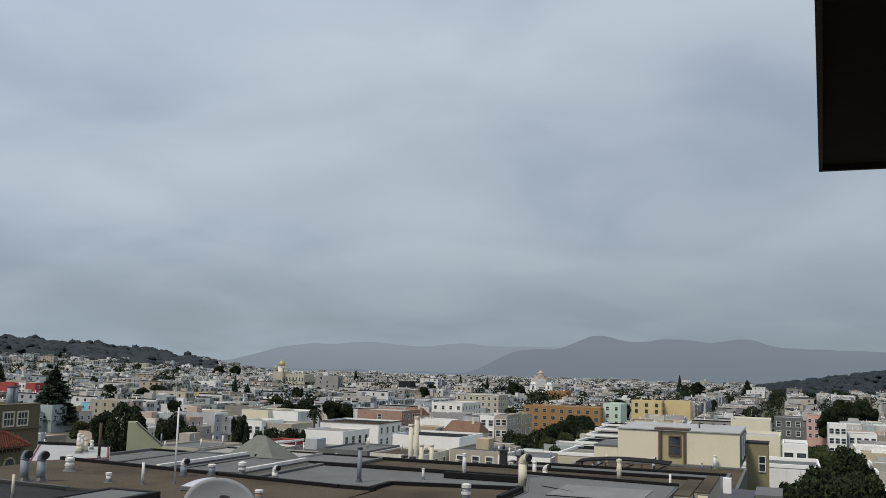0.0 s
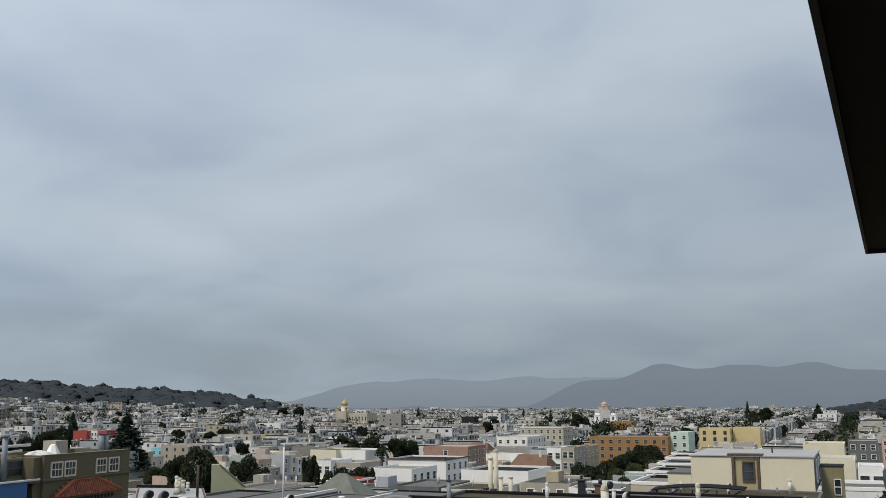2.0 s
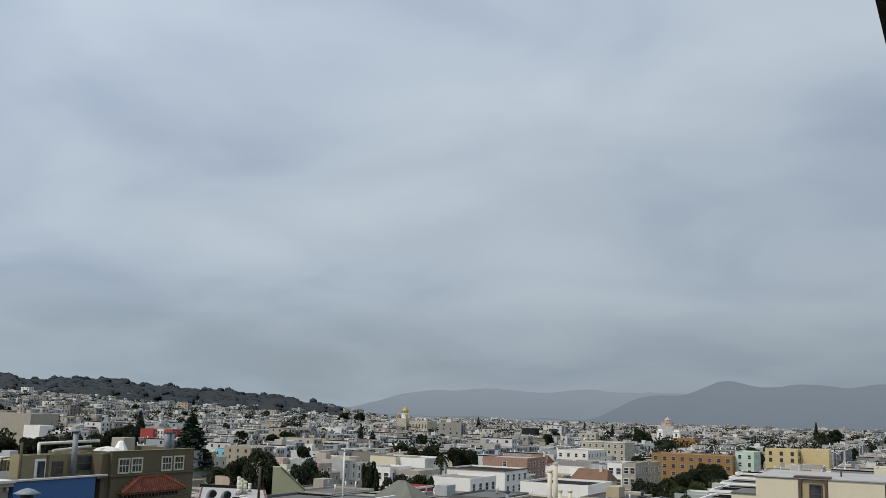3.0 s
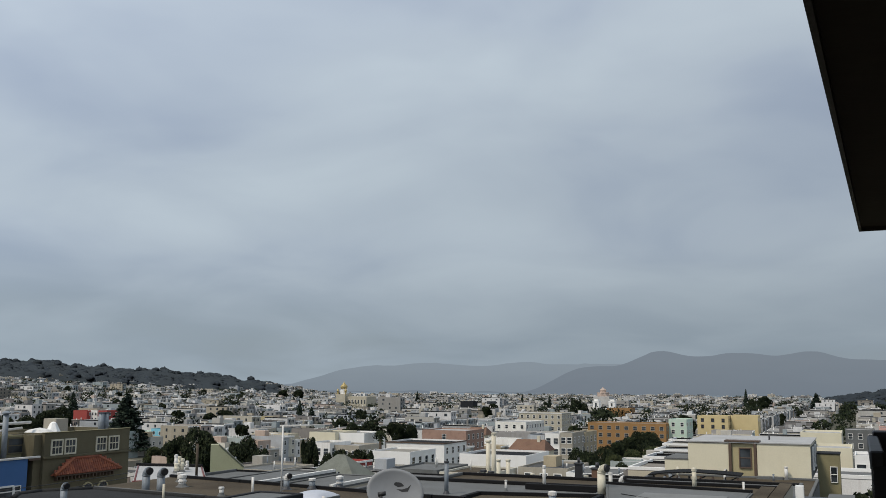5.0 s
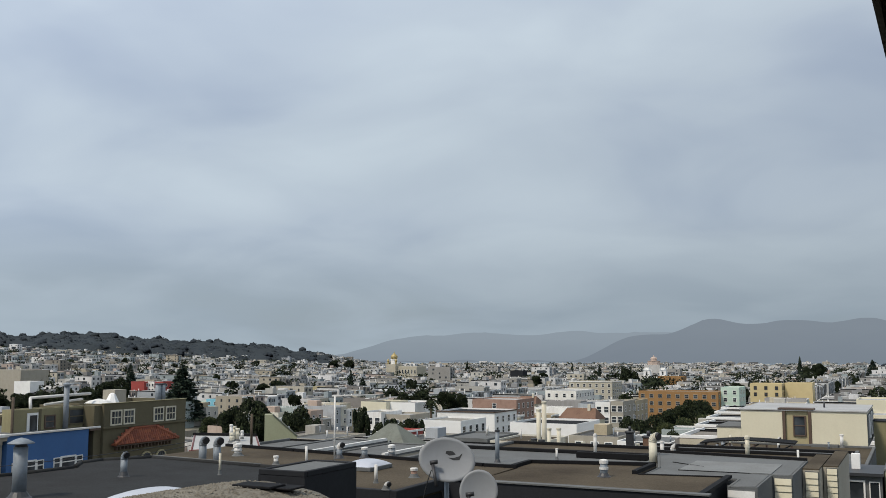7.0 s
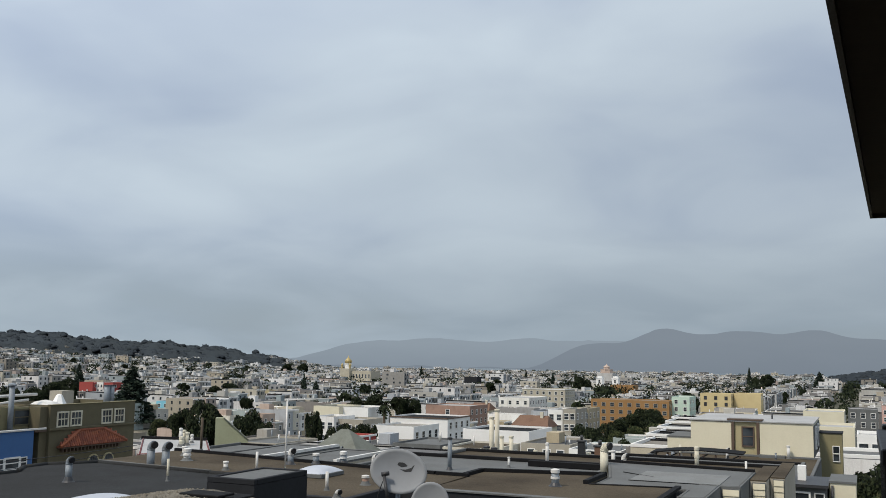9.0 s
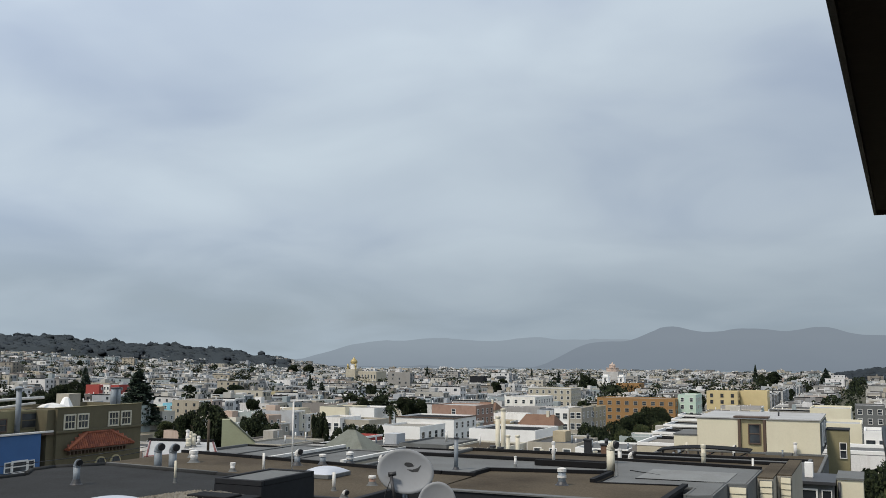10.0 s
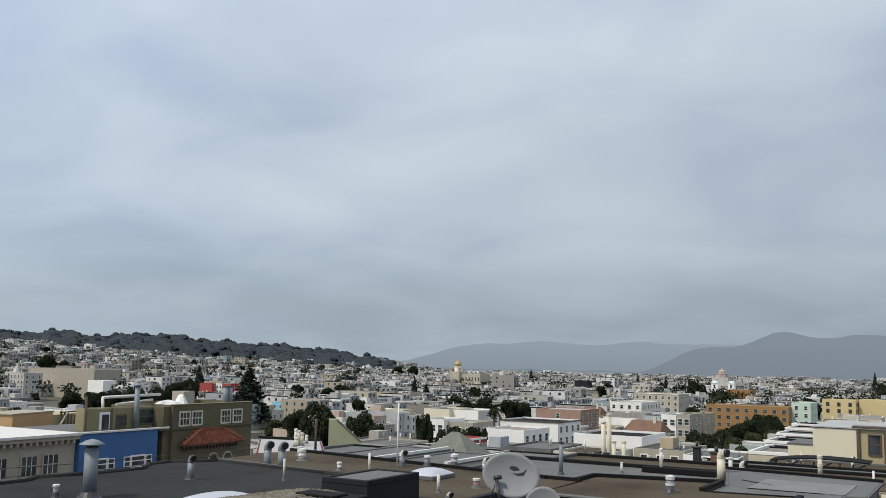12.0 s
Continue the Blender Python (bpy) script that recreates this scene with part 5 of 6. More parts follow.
def pipe(label, x, y, z, h, r, mat, top="cap", cap_mat=None, lean=0.0):
    """A roof pipe: top is cap, cone, elbow, band or open."""
    t = thing("vent_pipe", label, "vent pipe", (x, y, z))
    bm = bmesh.new()
    tube(bm, (0, 0, 0), (lean, 0, h), r, n=16)
    part("shaft", bm, M[mat], t)
    part("flashing", made(lathe, [(r * 1.9, 0.0), (r * 1.5, 0.03), (r * 1.05, 0.12)], (0, 0, 0), 14), M["dark_metal" if mat == "galv" else "pale_roof"], t)
    cm = M[cap_mat or mat]
    if top == "cap":
        part("cap", made(lathe, [(r * 1.22, h - 0.02), (r * 1.25, h + r * 0.45), (r * 1.1, h + r * 0.6), (r * 0.3, h + r * 0.7)], (lean, 0, 0), 16), cm, t)
    elif top == "cone":
        part("collar", made(lathe, [(r * 0.86, h), (r * 0.86, h + r * 0.5)], (lean, 0, 0), 16), M["dark_metal"], t)
        part("cap", made(lathe, [(r * 1.85, h + r * 0.45), (r * 1.88, h + r * 0.55), (r * 0.9, h + r * 1.05), (r * 0.1, h + r * 1.3)], (lean, 0, 0), 20), cm, t)
    elif top == "elbow":
        e = bmesh.new()
        prev = Vector((0, 0, h - 0.01))
        for i in range(1, 6):
            a = i / 5 * math.pi / 2
            p = Vector((r * 1.3 * (1 - math.cos(a)), -r * 0.5 * (1 - math.cos(a)), h + r * 1.3 * math.sin(a)))
            tube(e, prev, p, r * 1.04, n=12)
            prev = p
        part("elbow", e, cm, t)
        # solid black plug imitates the shade inside the pipe
        part("mouth", made(tube, prev, prev + Vector((r * 0.5, -r * 0.2, -0.01)), r * 0.95, n=12), M["iron"], t, "black plug imitating the shaded hollow of a pipe end")
    elif top == "band":
        part("band", made(lathe, [(r * 1.22, h * 0.55), (r * 1.22, h * 0.72)], (0, 0, 0), 16), cm, t)
        part("cap", made(lathe, [(r * 1.2, h), (r * 1.2, h + 0.1), (r * 0.5, h + 0.13)], (0, 0, 0), 16), cm, t)
    return t


GZ, TZ = GREY_Z + 0.052, TAN_Z + 0.052
pipe("large galvanised flue with a conical rain cap", -15.85, 13.4, GZ, 0.98, 0.135, "galv", "cone")
pipe("short white vent with a flat cap", -16.28, 12.95, GZ, 0.24, 0.055, "galv", "cap", "white_pipe")
pipe("galvanised vent pipe with an elbow top", -16.38, 16.7, GZ, 0.40, 0.075, "galv", "elbow")
pipe("thin wooden stake standing on the grey roof", -14.6, 17.9, GZ, 0.5, 0.028, "cream_pipe", "open")
pipe("galvanised twin vent with elbow top", -22.93, 27.17, TZ, 0.68, 0.135, "galv", "elbow")
pipe("galvanised twin vent with elbow top", -22.45, 27.37, TZ, 0.66, 0.135, "galv", "elbow")
for x, y, h, r, mat, top, cap in ((-23.64, 30.05, 0.34, 0.13, "white_pipe", "band", None), (-18.09, 32.24, 0.34, 0.12, "galv", "band", "white_pipe"), (-9.13, 30.06, 0.42, 0.12, "galv", "band", "white_pipe"),
                                  (-20.56, 28.28, 0.26, 0.08, "white_pipe", "cap", None), (-19.36, 28.41, 0.68, 0.045, "white_pipe", "open", None), (-14.91, 25.6, 0.55, 0.05, "white_pipe", "open", None),
                                  (-14.49, 27.27, 0.24, 0.10, "brick", "cap", "white_pipe"), (-19.64, 31.0, 0.36, 0.11, "galv", "elbow", "white_pipe"), (-18.9, 31.6, 0.32, 0.11, "galv", "cap", "white_pipe"), (-24.9, 31.5, 0.3, 0.1, "white_pipe", "cap", None),
                                  (-16.6, 31.9, 0.25, 0.1, "white_pipe", "elbow", None)):
    pipe("small roof vent on the tan gravel", x, y, TZ, h, r, mat, top, cap)
pipe("slim white aerial mast on the tan roof", -18.58, 29.0, TZ, 2.42, 0.03, "white_pipe", "open")
pipe("tall galvanised flue with a banded cap", -15.54, 36.49, 11.552, 1.25, 0.085, "galv", "cap", "dark_metal")
pipe("short white vent pipe with dark base", -13.71, 38.52, 11.552, 0.42, 0.05, "white_pipe", "cap")
pipe("stout cream vent pipe with an elbow top", -9.5, 37.9, 11.552, 0.95, 0.16, "cream_pipe", "elbow")
pipe("white vent pipe with a ring", -12.57, 40.2, 11.552, 0.85, 0.07, "white_pipe", "band")
pipe("white vent pipe with a ring", -10.82, 44.9, 11.1, 0.75, 0.09, "white_pipe", "cap")
pipe("short white vent with an elbow top", -10.18, 44.3, 11.1, 0.5, 0.12, "white_pipe", "elbow")
pipe("cream vent pipe with flashing", -6.07, 38.9, 11.93, 0.72, 0.085, "cream_pipe", "band")
pipe("thin white pipe standing on the roof", -4.53, 41.7, 11.1, 0.95, 0.045, "white_pipe", "open")
pipe("small white hooded vent on the dark parapet", -12.62, 22.2, TAN_Z + 0.42, 0.06, 0.07, "white_pipe", "elbow")
for x, y, h, r in ((-18.94, 49.6, 1.6, 0.15), (-18.50, 49.6, 1.55, 0.15), (-19.2, 52.7, 1.95, 0.12), (-18.72, 53.0, 1.95, 0.12)):
    pipe("cream flue pipe in a row of flues", x, y, 9.66, h, r, "cream_pipe", "cap", "dark_metal" if y < 50 else None)
for x, y, h in ((-18.75, 50.7, 3.55), (-19.3, 51.3, 3.1)):
    pipe("very tall cream flue pipe", x, y, 9.66, h, 0.13, "cream_pipe", "cap")
rng = random.Random(88)
for i in range(26):
    x, y = rng.uniform(-31, -4), rng.uniform(50, 80)
    z = (10.25 if y < 60 else 9.3) if x > -15 else (9.66 if y < 58 else 8.46 if 59 < y < 70 else 7.06 if y > 71.3 else None)
    if z is None or (59.5 < y < 60.5) or -16.4 < x < -14:
        continue
    pipe("small white roof vent on a pale roof", x, y, z, rng.uniform(0.3, 0.9), rng.uniform(0.06, 0.13), rng.choice(("white_pipe", "galv", "cream_pipe")), rng.choice(("cap", "elbow", "open")))
for i in range(5):
    pipe("small roof vent on a pale flat roof", rng.uniform(-36.4, -34.2), rng.uniform(43.6, 46.6), 10.952, rng.uniform(0.3, 0.9), rng.uniform(0.07, 0.14), rng.choice(("white_pipe", "galv", "cream_pipe")), rng.choice(("cap", "band")))


def chimney(x, y, z, w, h, mat, label):
    t = thing("chimney", label, "chimney", (x, y, z))
    part("shaft", made(box, -w / 2, -w / 2, 0, w / 2, w / 2, h, 0.02), M[mat], t)
    part("crown", made(box, -w / 2 - 0.05, -w / 2 - 0.05, h, w / 2 + 0.05, w / 2 + 0.05, h + 0.1, 0.02), M["dark_metal"], t)
    part("pot", made(tube, (0, 0, h + 0.1), (0, 0, h + 0.35), w * 0.2, n=10), M["dark_metal"], t)
    return t


chimney(-13.0, 51.0, 10.25, 0.5, 1.25, "brown_shingle", "dark brick chimney on a flat roof")
chimney(-13.9, 50.6, 10.25, 0.35, 1.5, "iron", "slim black chimney stack on a flat roof")
pipe("slim brown timber post at a roof edge", -32.6, 42.6, 10.95, 1.75, 0.07, "bark", "open")

# ---------------------------------------------------------------- satellite dishes


def dish(x, y, z, w, h, turn, tilt, foot, label):
    t = thing("satellite_dish", label, "satellite dish", (x, y, z), turn)
    bm = bmesh.new()
    rings = []
    for i in range(9):
        f = i / 8
        rings.append([bm.verts.new((f * w / 2 * math.cos(k * math.pi / 18), 0.03 - 0.075 * w * f * f, f * h / 2 * math.sin(k * math.pi / 18))) for k in range(36)])
    for a, b in zip(rings[1:], rings[2:]):
        for k in range(36):
            bm.faces.new((a[k], a[(k + 1) % 36], b[(k + 1) % 36], b[k])).smooth = True
    bmesh.ops.delete(bm, geom=rings[0], context="VERTS")
    hub = bm.verts.new((0, 0.03, 0))
    for k in range(36):
        bm.faces.new((hub, rings[1][k], rings[1][(k + 1) % 36])).smooth = True
    bmesh.ops.recalc_face_normals(bm, faces=bm.faces)
    bmesh.ops.solidify(bm, geom=bm.faces[:], thickness=0.012)
    tip = Matrix.Rotation(radians(9), 4, "Y") @ Matrix.Rotation(radians(tilt), 4, "X")
    bm.transform(tip)
    refl = part("reflector", bm, M["dish_grey"], t)
    back = bmesh.new()
    box(back, -0.07, 0.075, -0.12, 0.07, 0.16, 0.1, 0.01)
    tube(back, (0, 0.1, -0.05), (0, 0.14, foot), 0.028, n=12)
    part("mast", back, M["galv"], t, "galvanised mast and bracket")
    arm = bmesh.new()
    lip = tip @ Vector((-w * 0.24, -0.05, -h * 0.14))
    far = tip @ Vector((-w * 0.12, -0.12, -h * 0.64))
    tube(arm, lip, far, 0.020, n=8)
    part("feed_arm", arm, M["dark_metal"], t)
    lnb = bmesh.new()
    tube(lnb, lip + Vector((-0.03, 0.0, 0.005)), lip + Vector((0.06, -0.01, 0.02)), 0.028, 0.024, n=12)
    part("feed_horn", lnb, M["dark_metal"], t)
    return t, refl, tip


def dish_mark(refl, tip, w):
    """A dark half disc with a swoosh below it, and two faint bars."""
    for pts, nm in (([(0.04, 0.125), (0.03, 0.055), (0.06, 0.045), (0.095, 0.055), (0.115, 0.075), (0.085, 0.105)], "mark"), ([(0.05, 0.03), (0.09, 0.018), (0.13, 0.025), (0.15, 0.085), (0.125, 0.05), (0.09, 0.034)], "mark")):
        bm = bmesh.new()
        vs = []
        for u, v in pts:
            s = w / 0.66
            u, v = (u - 0.045) * s * 1.75, v * s * 1.75 - 0.02
            yv = 0.03 - 0.075 * w * ((2 * u / w) ** 2 + (2 * v / w) ** 2)
            vs.append(bm.verts.new(tip @ Vector((u, yv - 0.014, v))))
        bm.faces.new(vs)
        e = bmesh.ops.extrude_face_region(bm, geom=bm.faces[:])
        bmesh.ops.translate(bm, verts=[g for g in e["geom"] if isinstance(g, bmesh.types.BMVert)], vec=(0, 0.004, 0))
        part(nm, bm, M["dark_metal"], refl)
    for u0, u1, v in ((0.02, 0.16, -0.07), (0.05, 0.14, -0.1)):
        yv = 0.03 - 0.012
        bm = bmesh.new()
        box(bm, u0, yv - 0.002, v, u1, yv + 0.002, v + 0.012)
        bm.transform(tip)
        part("lettering_bar", bm, M["galv"], refl)


d1, r1, tip1 = dish(-5.09, 10.39, 14.70, 0.68, 0.53, 27, -16, -1.6, "grey oval satellite dish on a roof mast")
d2, r2, tip2 = dish(-4.57, 10.15, 14.40, 0.44, 0.48, 24, -10, -1.3, "smaller round grey satellite dish beside a larger one")
dish_mark(r1, tip1, 0.66)
dish_roof = roof_building("dish_roof", "dark roof ledge that carries the satellite dishes", -6.2, 9.2, -3.6, 11.2, 13.05, "dark_box", "grey_roof", base=0, curb=0.08)
cable = bmesh.new()
for i in range(12):
    a, b = i / 12, (i + 1) / 12
    tube(cable, (-5.2 - 0.1 * math.sin(a * 5), 10.2 - 0.1 * a, 14.6 - 1.4 * a), (-5.2 - 0.1 * math.sin(b * 5), 10.2 - 0.1 * b, 14.6 - 1.4 * b), 0.006, n=6)
tagged(part("cable", cable, M["iron"]), "thin black cable hanging from the dish mast", "cable")

# ---------------------------------------------------------------- cream penthouse


def penthouse():
    t = thing("penthouse", "cream stucco rooftop storey with an ochre window bay", "building", (-7.7, 74.4, 9.3))
    a, b, c, d = -4.3, -1.25, 0.52, 4.3
    part("wall", made(box, a, 0, 0, b - 0.12, 9.5, 2.42), M["cream"], t)
    part("wall", made(box, d - 3.66, 0, 0, d, 9.5, 2.46), M["cream"], t)
    part("bay_wall", made(box, b + 0.1, 0.12, 0, c - 0.1, 9.5, 2.44), M["cream_dark"], t)
    for x in (b, c):
        part("trim_post", made(box, x - 0.11, -0.06, 0, x + 0.09, 0.3, 2.55), M["brown_trim"], t)
    part("trim_head", made(box, b - 0.4, -0.12, 2.56, c + 0.3, 1.2, 2.66), M["brown_trim"], t)
    add_window(t, 0.72, 1.3, -0.2, 0.11, 0.75, 0, "brown_trim")
    part("roof", made(box, a - 0.1, -0.08, 2.47, d + 0.06, 9.7, 2.55), M["light_roof"], t)
    part("low_wall", made(box, a - 1.75, 0, 0, a - 0.01, 5, 1.15), M["cream"], t)
    part("low_roof", made(box, a - 1.8, -0.05, 1.152, a - 0.01, 5.05, 1.24), M["pale_roof"], t)
    part("ledge", made(box, 0.6, -0.7, -0.05, 2.4, -0.01, 0.18), M["pale_roof"], t)
    part("side_panel", made(box, d + 0.003, 0.1, 0.1, d + 0.05, 9.4, 2.3), M["pale_roof"], t)
    for y in (2.2, 5.8):
        add_window(t, 1.0, 1.4, d + 0.055, y, 0.7, 90)
    tv = bmesh.new()
    tube(tv, (1.2, 4, 2.5), (1.2, 4, 3.0), 0.06, n=8)
    part("roof_vent", tv, M["dark_metal"], t)
    return t


penthouse()


def rack():
    """A long dark canopy on short posts on the roof before the penthouse."""
    t = thing("roof_canopy", "long thin dark canopy on short rusty posts", "canopy", (-10.2, 66.5, 9.302))
    bm = bmesh.new()
    prev = None
    for i in range(15):
        x = -3.1 + i * 6.0 / 14
        rise = 0.92 - 0.3 * ((x + 0.1) / 3.1) ** 2 * (1 if x < 0 else 0.4)
        ring = [bm.verts.new((x, y, rise + dz)) for y, dz in ((-0.8, 0), (0.9, 0.05), (0.9, 0.13), (-0.8, 0.08))]
        if prev:
            for k in range(4):
                bm.faces.new((prev[k], prev[(k + 1) % 4], ring[(k + 1) % 4], ring[k]))
        else:
            bm.faces.new(ring)
        prev = ring
    bm.faces.new(prev[::-1])
    part("top", bm, M["black_tar"], t)
    for i in range(8):
        x = -2.8 + i * 0.78
        part("post", made(box, x - 0.05, -0.3, 0, x + 0.05, -0.2, 0.70), M["brick" if i % 3 else "dark_metal"], t)
    for i in range(3):
        part("brace", made(tube, (-2.6 + 2 * i, -0.25, 0.1), (-1.4 + 2 * i, -0.25, 0.7), 0.04, n=8), M["dark_metal"], t)
    return t


rack()

# olive house and the cream and pale houses beside the penthouse
t = thing("row_house", "narrow olive stucco house with a white window", "house", (-2.35, 80, -2))
part("wall", made(box, -0.85, 0, -2, 0.75, 2.4, 12.8), M["olive_light"], t)
part("roof", made(box, -0.9, -0.05, 12.81, 0.8, 2.5, 12.88), M["dark_box"], t)
add_window(t, 0.42, 1.1, 0.3, 0, 10.75)
t = thing("row_house", "pale grey house with large dark bay windows", "house", (-2.45, 45.5, -2))
part("wall", made(box, -0.62, 0, -2, 0.85, 3.2, 12.72), M["pale_roof"], t)
part("roof", made(box, -0.72, -0.25, 12.725, 0.92, 3.3, 12.85), M["dark_metal"], t)
part("hatch", made(box, -0.4, 1.2, 12.86, -0.05, 1.7, 13.5), M["trim"], t)
add_window(t, 0.62, 1.5, -0.2, 0, 10.95, 0, "trim")
add_window(t, 0.34, 1.5, 0.55, 0, 10.95, 0, "trim")
t = thing("row_house", "cream stucco house with a flat roof", "house", (-0.1, 46, -2))
part("wall", made(box, -1.38, 0, -2, -0.34, 3, 12.9), M["cream"], t)
part("roof", made(box, -1.42, -0.05, 12.905, -0.3, 3.05, 12.99), M["pale_roof"], t)
part("drainpipe", made(tube, (-1.3, -0.08, 6), (-1.3, -0.08, 12.8), 0.06, n=10), M["dark_metal"], t)

# ---------------------------------------------------------------- olive, blue and beige street fronts


def tile_awning(parent):
    """A small hipped awning of red clay barrel tiles over a front window."""
    x0, x1, zb, zt, out = 1.5, 8.7, 10.95, 12.1, 0.5
    base = part("awning", made(lambda bm: poly_prism(bm, [(x0 + 0.15, -out + 0.1), (x1 - 0.15, -out + 0.1), (x1 - 0.15, -0.003), (x0 + 0.15, -0.003)], zb - 0.12, zb)), M["brown_trim"], parent)
    tile = bmesh.new()
    seg = 6
    for j in range(seg):
        a0, a1 = math.pi * j / seg, math.pi * (j + 1) / seg
        q = [(0.11 * math.cos(a0), 0, 0.09 * math.sin(a0)), (0.11 * math.cos(a1), 0, 0.09 * math.sin(a1)), (0.095 * math.cos(a1), 0.42, 0.085 * math.sin(a1)), (0.095 * math.cos(a0), 0.42, 0.085 * math.sin(a0))]
        tile.faces.new([tile.verts.new(c) for c in q])
    tm = mesh_of("tile", tile, M["clay"])
    slope = math.atan2(zt - zb, out)
    ln = math.hypot(out, zt - zb)
    under = bmesh.new()
    hip = 2.3
    vs = [under.verts.new(c) for c in ((x0, -out, zb), (x1, -out, zb), (x1 - hip, -0.01, zt), (x0 + hip, -0.01, zt), (x0, -0.01, zb), (x1, -0.01, zb))]
    for q in ((0, 1, 2, 3), (0, 3, 4), (1, 5, 2), (0, 4, 5, 1)):
        under.faces.new([vs[i] for i in q])
    part("awning_deck", under, M["clay"], parent)
    n = int((x1 - x0) / 0.235)
    for i in range(n):
        x = x0 + 0.12 + i * 0.235
        room = min(1.0, (x - x0) / hip, (x1 - x) / hip)
        for k in range(5):
            f = k / 5
            if f > room - 0.02:
                break
            ob = part("tile", tm, None, base)
            ob.matrix_basis = pose(x, -out + f * out, zb + f * (zt - zb) + 0.02, math.degrees(slope), 0, 0)
    for xa, xb in ((x0, x0 + hip), (x1, x1 - hip)):
        part("hip_tile", made(tube, (xa, -out, zb + 0.06), (xb, -0.05, zt + 0.02), 0.13, n=10), M["clay"], parent)
    r = bmesh.new()
    tube(r, (x0 + hip, -0.05, zt + 0.02), (x1 - hip, -0.05, zt + 0.02), 0.12, n=10)
    part("ridge_tile", r, M["clay"], parent)
    for i in range(17):
        part("bracket", made(box, x0 + 0.4 + i * 0.38, -out + 0.2, zb - 0.4, x0 + 0.5 + i * 0.38, -0.004, zb - 0.125), M["brown_trim"], parent)


t = thing("olive_house", "olive stucco house with red tile awning and white windows", "house", (-56.0, 54.2, -2), 91)
part("wall", made(shell, 9.35, 6, 14.12, 0.5), M["olive"], t).matrix_basis = pose(5.42, 0, 0)
part("corner_pier", made(box, 0.0, 0.25, -2, 0.74, 6, 14.0), M["olive"], t)
part("roof", made(box, 0.98, 0.22, 13.62, 9.87, 5.78, 13.67), M["flat_roof"], t)
part("cornice", made(box, 0.65, -0.16, 12.22, 10.18, -0.003, 12.38, 0.02), M["olive"], t)
part("coping", made(box, 0.7, -0.05, 14.122, 10.14, 0.26, 14.17, 0.01), M["olive_light"], t)
for x in (2.0, 3.38, 6.75, 8.2):
    w = add_window(t, 0.98, 0.95, x, -0.01, 12.55, 0, "cream_pipe")
    for k in (-0.17, 0.14):
        part("glazing_bar", made(box, k, -0.06, 0, k + 0.04, 0.02, 0.95), M["cream_pipe"], w)
tile_awning(t)
for x in (5.45, 7.15):
    ring = bmesh.new()
    lathe(ring, [(0.5, -0.05), (0.62, -0.05), (0.62, 0.1), (0.5, 0.1)], (0, 0, 0), 20)
    ring.transform(Matrix.Translation((x, 0.0, 9.55)) @ Matrix.Rotation(radians(90), 4, "X"))
    arch = part("arched_window", ring, M["cream_dark"], t, "round-headed window with iron grille")
    part("pane", made(tube, (x, 0.03, 9.55), (x, -0.11, 9.55), 0.5, n=18), M["pane"], arch)
    for k in (-0.25, 0.0, 0.25):
        part("grille_bar", made(tube, (x + k, -0.13, 9.1), (x + k, -0.13, 10.0), 0.025, n=6), M["iron"], arch)
part("roof_hut", made(box, 4.9, 3.0, 13.68, 6.2, 4.3, 15.0), M["beige"], t)
cov = bmesh.new()
lathe(cov, [(0.5, 13.68), (0.62, 13.95), (0.42, 14.35), (0.25, 14.7), (0.08, 14.8)], (4.2, 2.6, 0), 7)
part("wrapped_unit", cov, M["trim"], t, "roof unit wrapped in white sheet")
low = bmesh.new()
lathe(low, [(1.4, 13.68), (1.35, 13.9), (0.8, 14.25), (0.1, 14.4)], (2.6, 2.4, 0), 8)
part("wrapped_unit", low, M["white_pipe"], t, "low roof unit under a pale sheet")
for x in (9.0, 9.55):
    part("flue", made(tube, (x, 2.1, 13.68), (x, 2.1, 15.35), 0.24, n=14), M["galv"], t)
    part("flue_cap", made(lathe, [(0.28, 15.35), (0.28, 15.42), (0.1, 15.44)], (x, 2.1, 0), 14), M["dark_metal"], t)

t = thing("olive_house", "set-back light olive stucco storey with a tall flue", "house", (-57.4, 47.9, -2), 90)
part("wall", made(shell, 7.75, 1.2, 14.0, 0.3, 1.0), M["olive_light"], t).matrix_basis = pose(3.87, 0, 0)
part("roof", made(box, 0.24, 0.24, 13.7, 7.5, 0.96, 13.75), M["flat_roof"], t)
part("pilaster", made(box, 2.15, -0.05, 10, 2.35, -0.003, 13.98), M["olive"], t)
door = part("door", made(box, 1.1, -0.07, 12.4, 2.05, -0.003, 13.72), M["trim"], t, "white framed door")
part("door_pane", made(box, 1.32, -0.1, 12.45, 1.95, -0.075, 13.55), M["pane"], door)
add_window(t, 0.8, 0.8, 3.15, -0.01, 12.6, 0, "brown_trim")
add_window(t, 1.6, 1.0, 5.75, -0.01, 12.75, 0, "olive")
part("flue", made(tube, (4.3, -0.35, 12.45), (4.3, -0.35, 15.6), 0.2, n=14), M["galv"], t)
part("flue_cap", made(lathe, [(0.3, 15.6), (0.32, 15.7), (0.12, 15.82)], (4.3, -0.35, 0), 14), M["galv"], t)
duct = bmesh.new()
tube(duct, (2.1, 0.8, 13.76), (2.1, 0.9, 14.75), 0.11, n=10)
tube(duct, (2.1, 0.9, 14.75), (7.9, 1.0, 14.85), 0.11, n=10)
part("roof_duct", duct, M["white_pipe"], t)
part("roof_duct", made(tube, (3.4, 0.9, 14.2), (7.3, 1.2, 14.45), 0.09, n=10), M["white_pipe"], t)
